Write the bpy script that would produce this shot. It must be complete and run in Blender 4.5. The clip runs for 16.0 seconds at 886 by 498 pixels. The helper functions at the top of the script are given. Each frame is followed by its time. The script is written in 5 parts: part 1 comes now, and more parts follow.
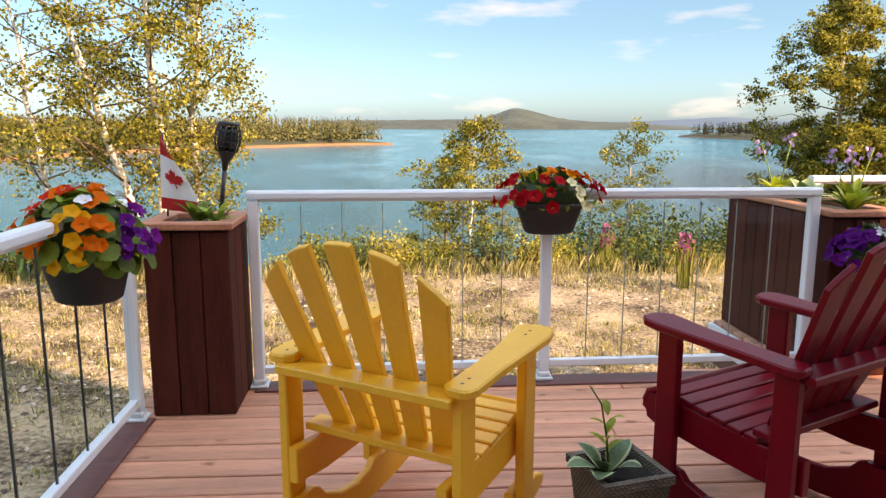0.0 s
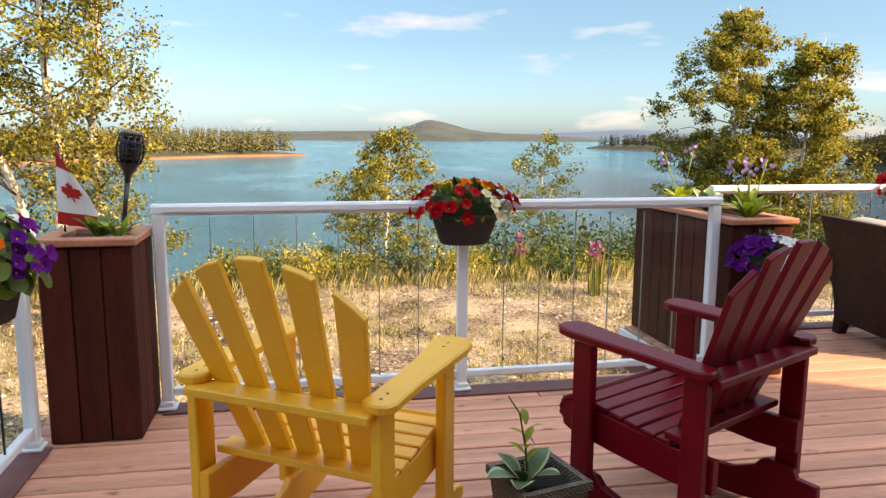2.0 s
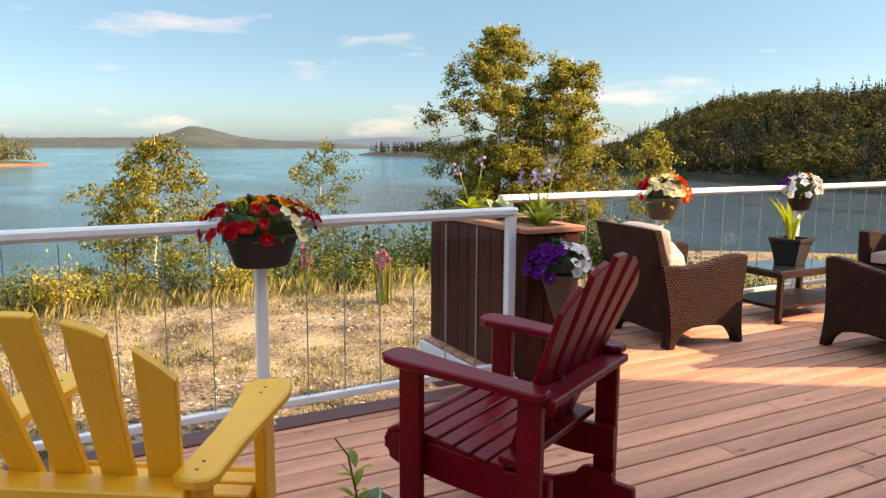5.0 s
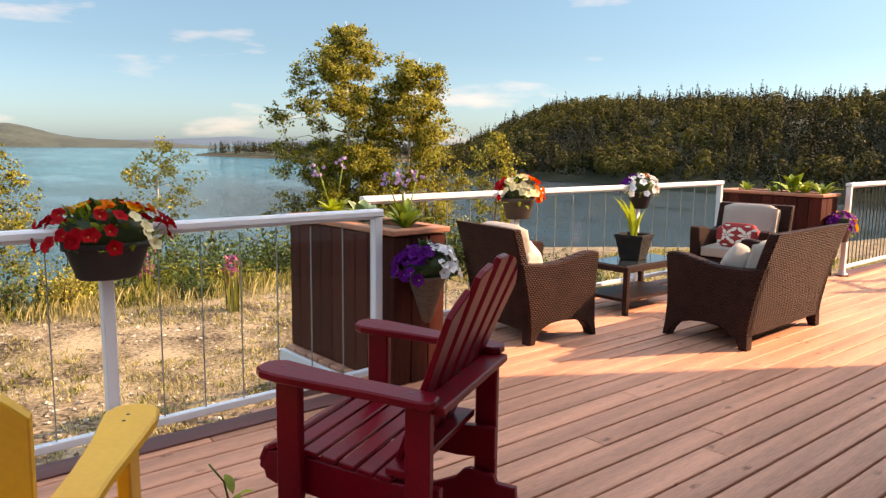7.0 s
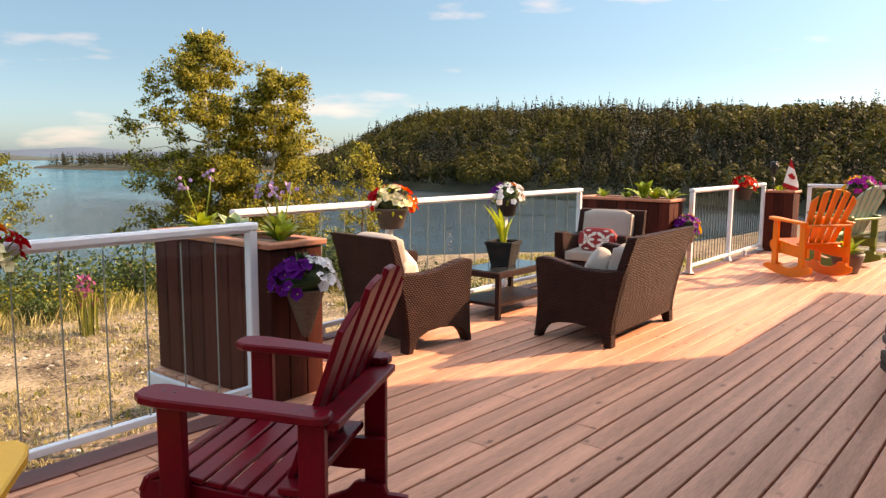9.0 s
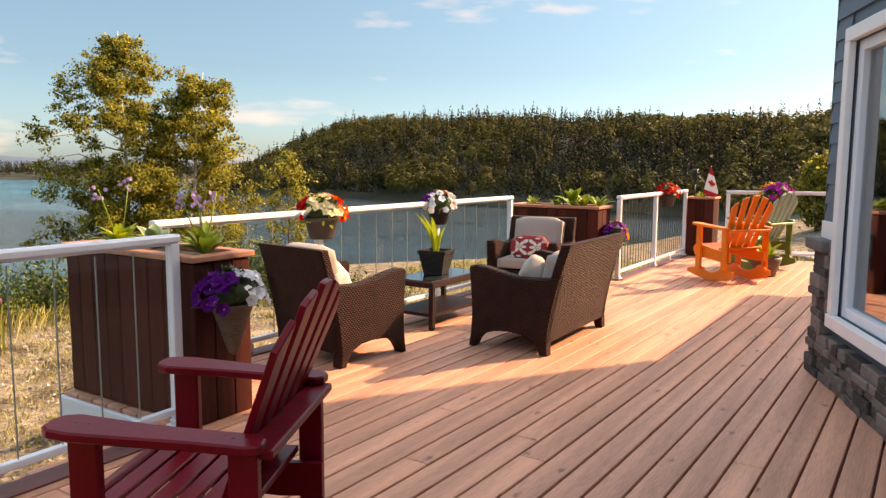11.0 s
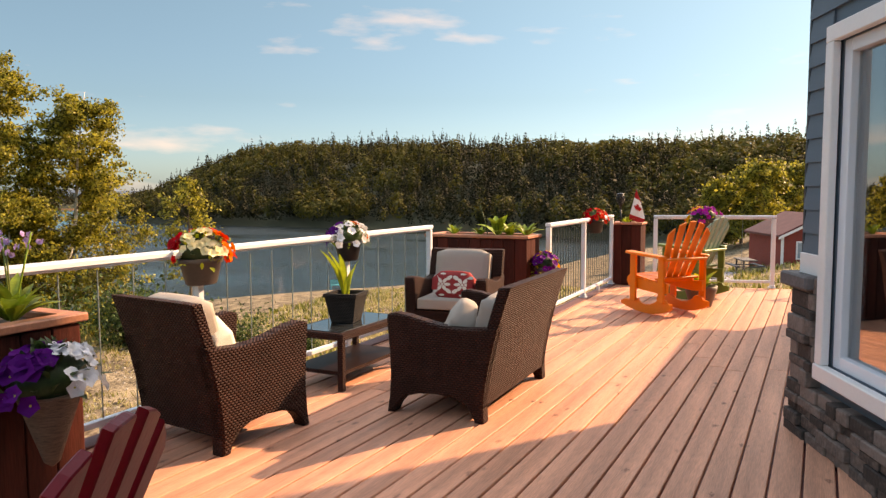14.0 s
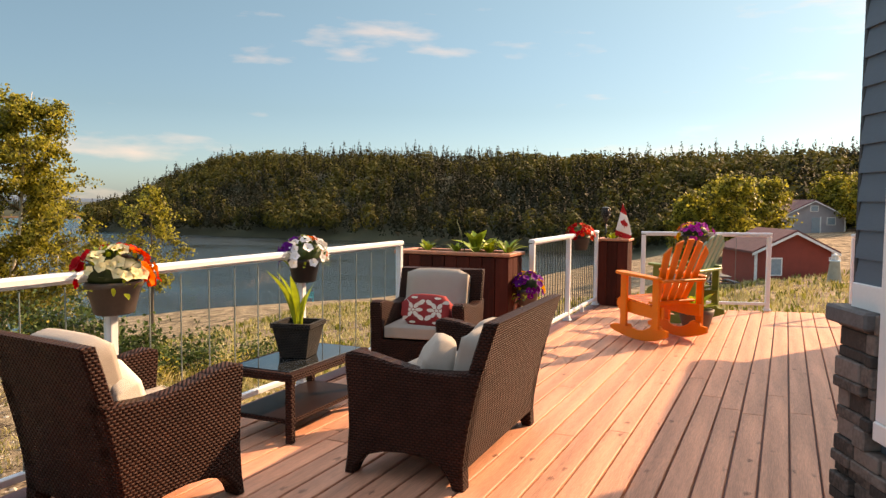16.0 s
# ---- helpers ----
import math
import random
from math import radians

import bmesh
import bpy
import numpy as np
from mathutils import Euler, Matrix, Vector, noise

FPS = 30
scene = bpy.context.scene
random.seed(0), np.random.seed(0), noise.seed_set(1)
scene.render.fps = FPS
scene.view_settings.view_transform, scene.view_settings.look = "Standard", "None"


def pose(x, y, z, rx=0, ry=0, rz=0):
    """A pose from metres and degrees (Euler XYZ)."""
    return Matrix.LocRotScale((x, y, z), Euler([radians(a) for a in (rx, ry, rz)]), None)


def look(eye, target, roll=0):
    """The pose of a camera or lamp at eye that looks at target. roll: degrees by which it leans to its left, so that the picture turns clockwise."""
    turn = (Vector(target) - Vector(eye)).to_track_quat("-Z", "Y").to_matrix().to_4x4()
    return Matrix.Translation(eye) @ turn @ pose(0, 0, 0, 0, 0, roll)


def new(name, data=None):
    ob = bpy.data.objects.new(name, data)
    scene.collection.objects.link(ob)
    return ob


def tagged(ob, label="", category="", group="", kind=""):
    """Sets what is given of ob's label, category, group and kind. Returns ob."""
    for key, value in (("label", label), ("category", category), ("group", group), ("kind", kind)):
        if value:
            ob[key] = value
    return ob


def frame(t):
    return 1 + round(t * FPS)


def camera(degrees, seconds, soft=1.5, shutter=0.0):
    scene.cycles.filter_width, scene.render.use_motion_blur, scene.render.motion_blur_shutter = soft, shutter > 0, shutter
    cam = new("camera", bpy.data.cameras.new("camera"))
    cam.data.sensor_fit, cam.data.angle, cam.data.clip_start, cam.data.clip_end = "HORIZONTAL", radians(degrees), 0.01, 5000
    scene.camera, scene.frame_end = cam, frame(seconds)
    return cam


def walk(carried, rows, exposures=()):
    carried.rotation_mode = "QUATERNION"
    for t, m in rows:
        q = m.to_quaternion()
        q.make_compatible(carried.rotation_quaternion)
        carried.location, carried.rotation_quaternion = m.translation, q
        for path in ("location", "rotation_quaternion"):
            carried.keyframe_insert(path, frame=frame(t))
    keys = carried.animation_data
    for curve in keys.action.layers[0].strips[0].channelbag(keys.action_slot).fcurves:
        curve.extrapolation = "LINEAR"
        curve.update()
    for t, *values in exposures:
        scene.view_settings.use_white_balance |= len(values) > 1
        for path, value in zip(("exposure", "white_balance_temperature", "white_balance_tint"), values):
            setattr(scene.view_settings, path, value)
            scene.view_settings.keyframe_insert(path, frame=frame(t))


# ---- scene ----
cam = camera(62.6, 16.0, soft=1.4)
PATH = [
    (0, (0.732, -3.84, 1.427), (0.876, -1.875, 1.085), 0.1),
    (0.5, (0.733, -3.828, 1.425), (0.927, -1.867, 1.084), 0.0),
    (1, (0.733, -3.82, 1.423), (0.978, -1.864, 1.089), 0.1),
    (1.5, (0.734, -3.822, 1.426), (1.038, -1.871, 1.105), 0.3),
    (2, (0.733, -3.816, 1.427), (1.106, -1.876, 1.116), 0.3),
    (2.5, (0.724, -3.803, 1.43), (1.172, -1.879, 1.117), 0.4),
    (3, (0.717, -3.787, 1.436), (1.238, -1.883, 1.116), 0.5),
    (3.5, (0.708, -3.744, 1.439), (1.33, -1.87, 1.12), 0.6),
    (4, (0.679, -3.682, 1.459), (1.416, -1.848, 1.154), 0.4),
    (6.5, (0.654, -3.454, 1.452), (1.863, -1.886, 1.165), 0.7),
    (7, (0.625, -3.434, 1.454), (1.913, -1.931, 1.17), 0.7),
    (7.5, (0.602, -3.419, 1.456), (1.964, -1.98, 1.179), 0.7),
    (8, (0.578, -3.397, 1.457), (2.01, -2.027, 1.19), 0.6),
    (8.5, (0.573, -3.383, 1.459), (2.067, -2.079, 1.198), 0.5),
    (9, (0.567, -3.398, 1.46), (2.111, -2.153, 1.206), 0.4),
    (9.5, (0.567, -3.392, 1.459), (2.154, -2.2, 1.212), 0.7),
    (12, (0.808, -3.145, 1.455), (2.506, -2.111, 1.24), -0.3),
    (12.5, (0.946, -3.034, 1.443), (2.667, -2.034, 1.241), -0.4),
    (13, (1.115, -2.913, 1.451), (2.861, -1.955, 1.263), -0.4),
    (13.5, (1.318, -2.821, 1.447), (3.087, -1.903, 1.273), -0.4),
    (14, (1.52, -2.733, 1.458), (3.308, -1.85, 1.297), -0.2),
    (14.5, (1.7, -2.615, 1.437), (3.503, -1.763, 1.285), -0.2),
    (15, (1.896, -2.489, 1.446), (3.712, -1.664, 1.303), -0.2),
    (15.5, (2.094, -2.403, 1.43), (3.919, -1.596, 1.296), 0.0),
    (16, (2.309, -2.342, 1.453), (4.131, -1.529, 1.325), 0.5),
]
walk(cam, [(t, look(eye, target, roll)) for t, eye, target, roll in PATH],
     exposures=[(0, 1.3, 9500, 28), (4, 1.17, 9700, 27), (9, 1.08, 10300, 30), (13, 0.95, 10900, 30), (16, 0.76, 11000, 28)])

# ---------------------------------------------------------------- world and sun
SUN_AZ, SUN_EL = math.radians(-33.0), math.radians(29.0)
sun_dir = Vector((math.cos(SUN_AZ) * math.cos(SUN_EL), math.sin(SUN_AZ) * math.cos(SUN_EL), math.sin(SUN_EL)))
world = bpy.data.worlds.new("sky")
scene.world = world
world.use_nodes = True
wn, wl = world.node_tree.nodes, world.node_tree.links
wn.clear()
w_out = wn.new("ShaderNodeOutputWorld")
w_bg = wn.new("ShaderNodeBackground")
w_bg.inputs["Strength"].default_value = 0.15
sky = wn.new("ShaderNodeTexSky")
sky.sky_type = "NISHITA"
sky.sun_disc = False
sky.sun_elevation = SUN_EL
sky.sun_rotation = math.pi / 2 - SUN_AZ
sky.dust_density, sky.ozone_density, sky.air_density = 0.8, 4.5, 1.0
w_tc = wn.new("ShaderNodeTexCoord")
w_map = wn.new("ShaderNodeMapping")
w_map.inputs["Scale"].default_value = (1.0, 1.0, 4.5)
w_noise = wn.new("ShaderNodeTexNoise")
w_noise.inputs["Scale"].default_value = 5.2
w_noise.inputs["Detail"].default_value = 7
w_noise.inputs["Roughness"].default_value = 0.52
w_ramp = wn.new("ShaderNodeValToRGB")
w_ramp.color_ramp.elements[0].position, w_ramp.color_ramp.elements[1].position = 0.57, 0.74
w_mix = wn.new("ShaderNodeMix")
w_mix.data_type = "RGBA"
w_mix.inputs["B"].default_value = (4.0, 3.9, 4.0, 1)
w_fac = wn.new("ShaderNodeMath")
w_fac.operation = "MULTIPLY"
w_fac.inputs[1].default_value = 0.55
# sky tinted by height; unseen overhead part brightened to fill the deck's shade
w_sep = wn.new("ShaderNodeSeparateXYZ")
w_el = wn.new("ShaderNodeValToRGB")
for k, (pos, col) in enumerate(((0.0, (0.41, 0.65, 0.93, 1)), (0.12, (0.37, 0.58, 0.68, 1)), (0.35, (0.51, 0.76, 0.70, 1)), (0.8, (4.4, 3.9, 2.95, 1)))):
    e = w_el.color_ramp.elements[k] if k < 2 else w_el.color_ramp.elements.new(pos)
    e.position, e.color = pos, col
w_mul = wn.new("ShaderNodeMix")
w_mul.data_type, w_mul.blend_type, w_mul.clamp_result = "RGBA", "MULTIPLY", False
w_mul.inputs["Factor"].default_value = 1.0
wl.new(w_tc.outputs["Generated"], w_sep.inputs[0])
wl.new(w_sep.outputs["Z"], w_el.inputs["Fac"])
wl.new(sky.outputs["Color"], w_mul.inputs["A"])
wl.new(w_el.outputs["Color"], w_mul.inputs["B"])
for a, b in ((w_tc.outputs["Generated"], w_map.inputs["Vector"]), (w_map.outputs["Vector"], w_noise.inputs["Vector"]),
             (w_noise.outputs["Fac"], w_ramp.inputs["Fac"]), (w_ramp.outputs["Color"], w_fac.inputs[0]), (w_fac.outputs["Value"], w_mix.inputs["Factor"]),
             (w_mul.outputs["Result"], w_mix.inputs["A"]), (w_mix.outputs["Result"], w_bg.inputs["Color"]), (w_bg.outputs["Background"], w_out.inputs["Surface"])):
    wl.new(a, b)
sun = new("sun", bpy.data.lights.new("sun", "SUN"))
sun.data.energy, sun.data.angle, sun.data.color = 4.6, radians(0.6), (1.0, 0.85, 0.67)
sun.matrix_world = look(sun_dir * 60, (0, 0, 0))

# ---------------------------------------------------------------- materials


def material(name, color, rough=0.6, metal=0.0, vary=0.15, scale=6.0, bump=0.1, fine=60.0, stretch=(1, 1, 1), rand=0.0, spec=0.5, second=None, island=False, translucent=0.0):
    m = bpy.data.materials.new(name)
    m.use_nodes = True
    n, l = m.node_tree.nodes, m.node_tree.links
    p = n["Principled BSDF"]
    p.inputs["Roughness"].default_value, p.inputs["Metallic"].default_value = rough, metal
    p.inputs["Specular IOR Level"].default_value = spec
    tc = n.new("ShaderNodeTexCoord")
    mp = n.new("ShaderNodeMapping")
    mp.inputs["Scale"].default_value = stretch
    l.new(tc.outputs["Object"], mp.inputs["Vector"])
    big, small = n.new("ShaderNodeTexNoise"), n.new("ShaderNodeTexNoise")
    big.inputs["Scale"].default_value, small.inputs["Scale"].default_value = scale, fine
    big.inputs["Detail"].default_value = small.inputs["Detail"].default_value = 5
    l.new(mp.outputs["Vector"], big.inputs["Vector"])
    l.new(mp.outputs["Vector"], small.inputs["Vector"])
    c = color
    hi = second or tuple(min(1, v * (1 + vary * 1.4)) for v in c)
    ramp = n.new("ShaderNodeValToRGB")
    ramp.color_ramp.elements[0].color = (*[v * (1 - vary * 1.4) for v in c], 1)
    ramp.color_ramp.elements[1].color = (*hi, 1)
    ramp.color_ramp.elements[0].position, ramp.color_ramp.elements[1].position = 0.3, 0.7
    add = n.new("ShaderNodeMath")
    add.operation = "MULTIPLY_ADD"
    add.inputs[1].default_value, add.inputs[2].default_value = 0.45, 0.0
    l.new(small.outputs["Fac"], add.inputs[0])
    mulb = n.new("ShaderNodeMath")
    mulb.operation = "MULTIPLY_ADD"
    mulb.inputs[1].default_value = 0.55
    l.new(big.outputs["Fac"], mulb.inputs[0])
    l.new(add.outputs[0], mulb.inputs[2])
    last = mulb.outputs[0]
    if rand:
        r = n.new("ShaderNodeNewGeometry" if island else "ShaderNodeObjectInfo")
        rm = n.new("ShaderNodeMath")
        rm.operation = "MULTIPLY_ADD"
        rm.inputs[1].default_value = rand
        l.new(r.outputs["Random Per Island" if island else "Random"], rm.inputs[0])
        sub = n.new("ShaderNodeMath")
        sub.operation = "SUBTRACT"
        sub.inputs[1].default_value = rand / 2
        l.new(last, rm.inputs[2])
        l.new(rm.outputs[0], sub.inputs[0])
        last = sub.outputs[0]
    l.new(last, ramp.inputs["Fac"])
    l.new(ramp.outputs["Color"], p.inputs["Base Color"])
    if bump:
        b = n.new("ShaderNodeBump")
        b.inputs["Strength"].default_value, b.inputs["Distance"].default_value = bump, 0.01
        l.new(small.outputs["Fac"], b.inputs["Height"])
        l.new(b.outputs["Normal"], p.inputs["Normal"])
    if translucent:
        t = n.new("ShaderNodeBsdfTranslucent")
        l.new(ramp.outputs["Color"], t.inputs["Color"])
        mx = n.new("ShaderNodeMixShader")
        mx.inputs["Fac"].default_value = translucent
        l.new(p.outputs[0], mx.inputs[1])
        l.new(t.outputs[0], mx.inputs[2])
        l.new(mx.outputs[0], n["Material Output"].inputs["Surface"])
    return m


def wicker_material(name, color, scale=46.0):
    m = material(name, color, 0.5, 0, 0.3, 9, 0, 90, spec=0.1)
    n, l = m.node_tree.nodes, m.node_tree.links
    p = n["Principled BSDF"]
    tc = n.new("ShaderNodeTexCoord")
    sep = n.new("ShaderNodeSeparateXYZ")
    l.new(tc.outputs["Object"], sep.inputs[0])
    addxy = n.new("ShaderNodeMath")
    l.new(sep.outputs["X"], addxy.inputs[0])
    l.new(sep.outputs["Y"], addxy.inputs[1])

    def wave(out, k, kind="SINE"):
        a = n.new("ShaderNodeMath")
        a.operation = "MULTIPLY"
        a.inputs[1].default_value = k
        l.new(out, a.inputs[0])
        s = n.new("ShaderNodeMath")
        s.operation = kind
        l.new(a.outputs[0], s.inputs[0])
        return s.outputs[0]

    row = n.new("ShaderNodeMath")
    row.operation = "MULTIPLY"
    row.inputs[1].default_value = scale * 1.5
    l.new(sep.outputs["Z"], row.inputs[0])
    flo = n.new("ShaderNodeMath")
    flo.operation = "FLOOR"
    l.new(row.outputs[0], flo.inputs[0])
    half = n.new("ShaderNodeMath")
    half.operation = "MULTIPLY"
    half.inputs[1].default_value = 0.5
    l.new(flo.outputs[0], half.inputs[0])
    along = n.new("ShaderNodeMath")
    along.operation = "MULTIPLY_ADD"
    along.inputs[1].default_value = scale * 0.8
    l.new(addxy.outputs[0], along.inputs[0])
    l.new(half.outputs[0], along.inputs[2])

    def hump(out):
        w_ = wave(out, 3.14159)
        a_ = n.new("ShaderNodeMath")
        a_.operation = "ABSOLUTE"
        l.new(w_, a_.inputs[0])
        return a_.outputs[0]

    mul = n.new("ShaderNodeMath")
    mul.operation = "MULTIPLY"
    l.new(hump(along.outputs[0]), mul.inputs[0])
    l.new(hump(row.outputs[0]), mul.inputs[1])
    ab = n.new("ShaderNodeMath")
    ab.operation = "POWER"
    ab.inputs[1].default_value = 0.6
    l.new(mul.outputs[0], ab.inputs[0])
    b = n.new("ShaderNodeBump")
    b.inputs["Strength"].default_value, b.inputs["Distance"].default_value = 1.0, 0.01
    l.new(mul.outputs[0], b.inputs["Height"])
    l.new(b.outputs["Normal"], p.inputs["Normal"])
    # shade in the weave's gaps is multiplied into the base colour
    old = p.inputs["Base Color"].links[0].from_socket
    mx = n.new("ShaderNodeMix")
    mx.data_type = "RGBA"
    mx.blend_type = "MULTIPLY"
    mx.inputs["Factor"].default_value = 0.92
    l.new(old, mx.inputs["A"])
    l.new(ab.outputs[0], mx.inputs["B"])
    ad = n.new("ShaderNodeMath")
    ad.inputs[1].default_value = 0.25
    l.new(ab.outputs[0], ad.inputs[0])
    l.new(ad.outputs[0], mx.inputs["B"])
    l.new(mx.outputs["Result"], p.inputs["Base Color"])
    return m


def glass_material(name, tint=(0.95, 0.98, 0.98), rough=0.0, gloss=0.014):
    m = bpy.data.materials.new(name)
    m.use_nodes = True
    n, l = m.node_tree.nodes, m.node_tree.links
    n.remove(n["Principled BSDF"])
    tr, gl, mx = n.new("ShaderNodeBsdfTransparent"), n.new("ShaderNodeBsdfGlossy"), n.new("ShaderNodeMixShader")
    tr.inputs["Color"].default_value = (*tint, 1)
    gl.inputs["Roughness"].default_value = rough
    mx.inputs[0].default_value = gloss
    l.new(tr.outputs[0], mx.inputs[1])
    l.new(gl.outputs[0], mx.inputs[2])
    l.new(mx.outputs[0], n["Material Output"].inputs["Surface"])
    return m


M_deck = material("deck_stain", (0.63, 0.283, 0.18), 0.58, 0, 0.26, 2.2, 0.3, 38, (0.35, 5, 5), 0.13, 0.35)
_n, _l = M_deck.node_tree.nodes, M_deck.node_tree.links
_tc, _mp, _vo, _rp, _mx = (_n.new(k) for k in ("ShaderNodeTexCoord", "ShaderNodeMapping", "ShaderNodeTexVoronoi", "ShaderNodeValToRGB", "ShaderNodeMix"))
_oi, _ad = _n.new("ShaderNodeObjectInfo"), _n.new("ShaderNodeVectorMath")
_mp.inputs["Scale"].default_value = (3.6, 7.3, 1.0)
_l.new(_tc.outputs["Object"], _ad.inputs[0])
_l.new(_oi.outputs["Location"], _ad.inputs[1])
_l.new(_ad.outputs[0], _mp.inputs["Vector"])
_nz, _wa = _n.new("ShaderNodeTexNoise"), _n.new("ShaderNodeVectorMath")
_nz.inputs["Scale"].default_value, _nz.inputs["Detail"].default_value = 9.0, 4
_wa.operation = "MULTIPLY_ADD"
_wa.inputs[1].default_value = (0.35, 0.35, 0.0)
_l.new(_mp.outputs["Vector"], _nz.inputs["Vector"])
_l.new(_nz.outputs["Color"], _wa.inputs[0])
_l.new(_mp.outputs["Vector"], _wa.inputs[2])
_l.new(_wa.outputs[0], _vo.inputs["Vector"])
_vo.inputs["Scale"].default_value = 1.0
_rp.color_ramp.elements[0].position, _rp.color_ramp.elements[0].color = 0.04, (0.2, 0.12, 0.09, 1)
_rp.color_ramp.elements[1].position, _rp.color_ramp.elements[1].color = 0.15, (1, 1, 1, 1)
_mx.data_type, _mx.blend_type = "RGBA", "MULTIPLY"
_mx.inputs["Factor"].default_value = 0.8
_p = _n["Principled BSDF"]
_old = _p.inputs["Base Color"].links[0].from_socket
_l.new(_vo.outputs["Distance"], _rp.inputs["Fac"])
_l.new(_old, _mx.inputs["A"])
_l.new(_rp.outputs["Color"], _mx.inputs["B"])
_l.new(_mx.outputs["Result"], _p.inputs["Base Color"])
M_deck_edge = material("deck_edge_stain", (0.15, 0.055, 0.05), 0.6, 0, 0.2, 3, 0.2, 40, (0.4, 5, 5))
M_white = material("white_powder_coat", (0.72, 0.77, 0.82), 0.35, 0, 0.03, 3, 0.02, 200)
M_glass = glass_material("clear_glass")
M_seam = material("dark_glass_edge", (0.03, 0.045, 0.045), 0.3, 0, 0.1)
M_paneedge = material("pale_glass_edge", (0.2, 0.24, 0.23), 0.3, 0, 0.1)
M_planter = material("dark_red_stain", (0.07, 0.0145, 0.009), 0.7, 0, 0.3, 5, 0.25, 30, (5, 5, 0.5), 0.35, 0.15)
M_plancap = material("cap_stain", (0.46, 0.18, 0.10), 0.55, 0, 0.2, 5, 0.2, 30, (2, 2, 2))
M_yellow = material("yellow_paint", (0.98, 0.45, 0.035), 0.36, 0, 0.07, 4, 0.06, 60, spec=0.5)
M_red = material("maroon_paint", (0.18, 0.0022, 0.009), 0.33, 0, 0.14, 5, 0.08, 60, spec=0.2)
M_orange = material("orange_paint", (0.85, 0.2, 0.012), 0.42, 0, 0.08, 4, 0.06, 60)
M_green = material("moss_green_paint", (0.13, 0.19, 0.035), 0.45, 0, 0.1, 4, 0.06, 60)
M_sage = material("sage_paint", (0.22, 0.34, 0.26), 0.45, 0, 0.1, 4, 0.06, 60)
M_siding = material("blue_siding", (0.075, 0.115, 0.15), 0.5, 0, 0.08, 3, 0.08, 70, (0.4, 0.4, 5))
M_trim = material("white_trim", (0.78, 0.77, 0.76), 0.4, 0, 0.03, 3, 0.02)
M_stone = material("stacked_stone", (0.12, 0.092, 0.08), 0.8, 0, 0.5, 9, 0.6, 45, (1, 1, 1), 0.6)
M_stonecap = material("stone_cap", (0.11, 0.10, 0.10), 0.75, 0, 0.2, 9, 0.4, 60)
M_roof = material("shingle", (0.05, 0.045, 0.045), 0.85, 0, 0.3, 6, 0.4, 30)
# the room's dimness is put into this dark colour
M_dark = material("room_shade", (0.06, 0.065, 0.07), 0.8)
M_winglass = glass_material("window_glass", (0.5, 0.55, 0.56), 0.0, 0.42)
M_ground = material("dry_gravel_grass", (0.15, 0.094, 0.062), 0.95, 0, 0.5, 1.3, 1.0, 23.0, (1, 1, 1), 0, 0.15, (0.42, 0.31, 0.2))
for _e, _at in zip(M_ground.node_tree.nodes["Color Ramp"].color_ramp.elements, (0.4, 0.6)):
    _e.position = _at
M_plants = material("soil", (0.02, 0.014, 0.01), 0.95, 0, 0.3, 20, 0.5, 60)

# ---------------------------------------------------------------- mesh helpers


def mesh_of(name, bm, mat):
    me = bpy.data.meshes.new(name)
    bm.normal_update()
    bm.to_mesh(me)
    bm.free()
    for x in (mat if isinstance(mat, (list, tuple)) else [mat]):
        me.materials.append(x)
    return me


def smooth(ob):
    for f in ob.data.polygons:
        f.use_smooth = True
    return ob


def part(name, bm, mat, parent, label=""):
    ob = new(name, mesh_of(name, bm, mat))
    ob.parent = parent
    return tagged(ob, label)


def thing(name, m, label, category, group="", kind=""):
    ob = new(name)
    ob.empty_display_size = 0.05
    ob.matrix_world = m
    return tagged(ob, label, category, group, kind)


def structure(name, bm, mat, label, category="structure"):
    return tagged(new(name, mesh_of(name, bm, mat)), label, category, "", "structure")


def box_bm(sx, sy, sz, at=(0, 0, 0), rot=(0, 0, 0), bevel=0.004, bm=None, seg=1):
    b = bmesh.new()
    r = bmesh.ops.create_cube(b, size=1.0)
    bmesh.ops.scale(b, vec=(sx, sy, sz), verts=b.verts)
    if bevel:
        bmesh.ops.bevel(b, geom=list(b.edges), offset=bevel, segments=seg, affect="EDGES", profile=0.5)
    bmesh.ops.transform(b, matrix=pose(*at, *rot), verts=b.verts)
    return join(bm, b)


def join(bm, b):
    if bm is None:
        return b
    me = bpy.data.meshes.new("tmp")
    b.to_mesh(me)
    b.free()
    bm.from_mesh(me)
    bpy.data.meshes.remove(me)
    return bm


def box(name, size, at, mat, parent, rot=(0, 0, 0), bevel=0.004, label="", seg=1):
    return part(name, box_bm(*size, at, rot, bevel, None, seg), mat, parent, label)


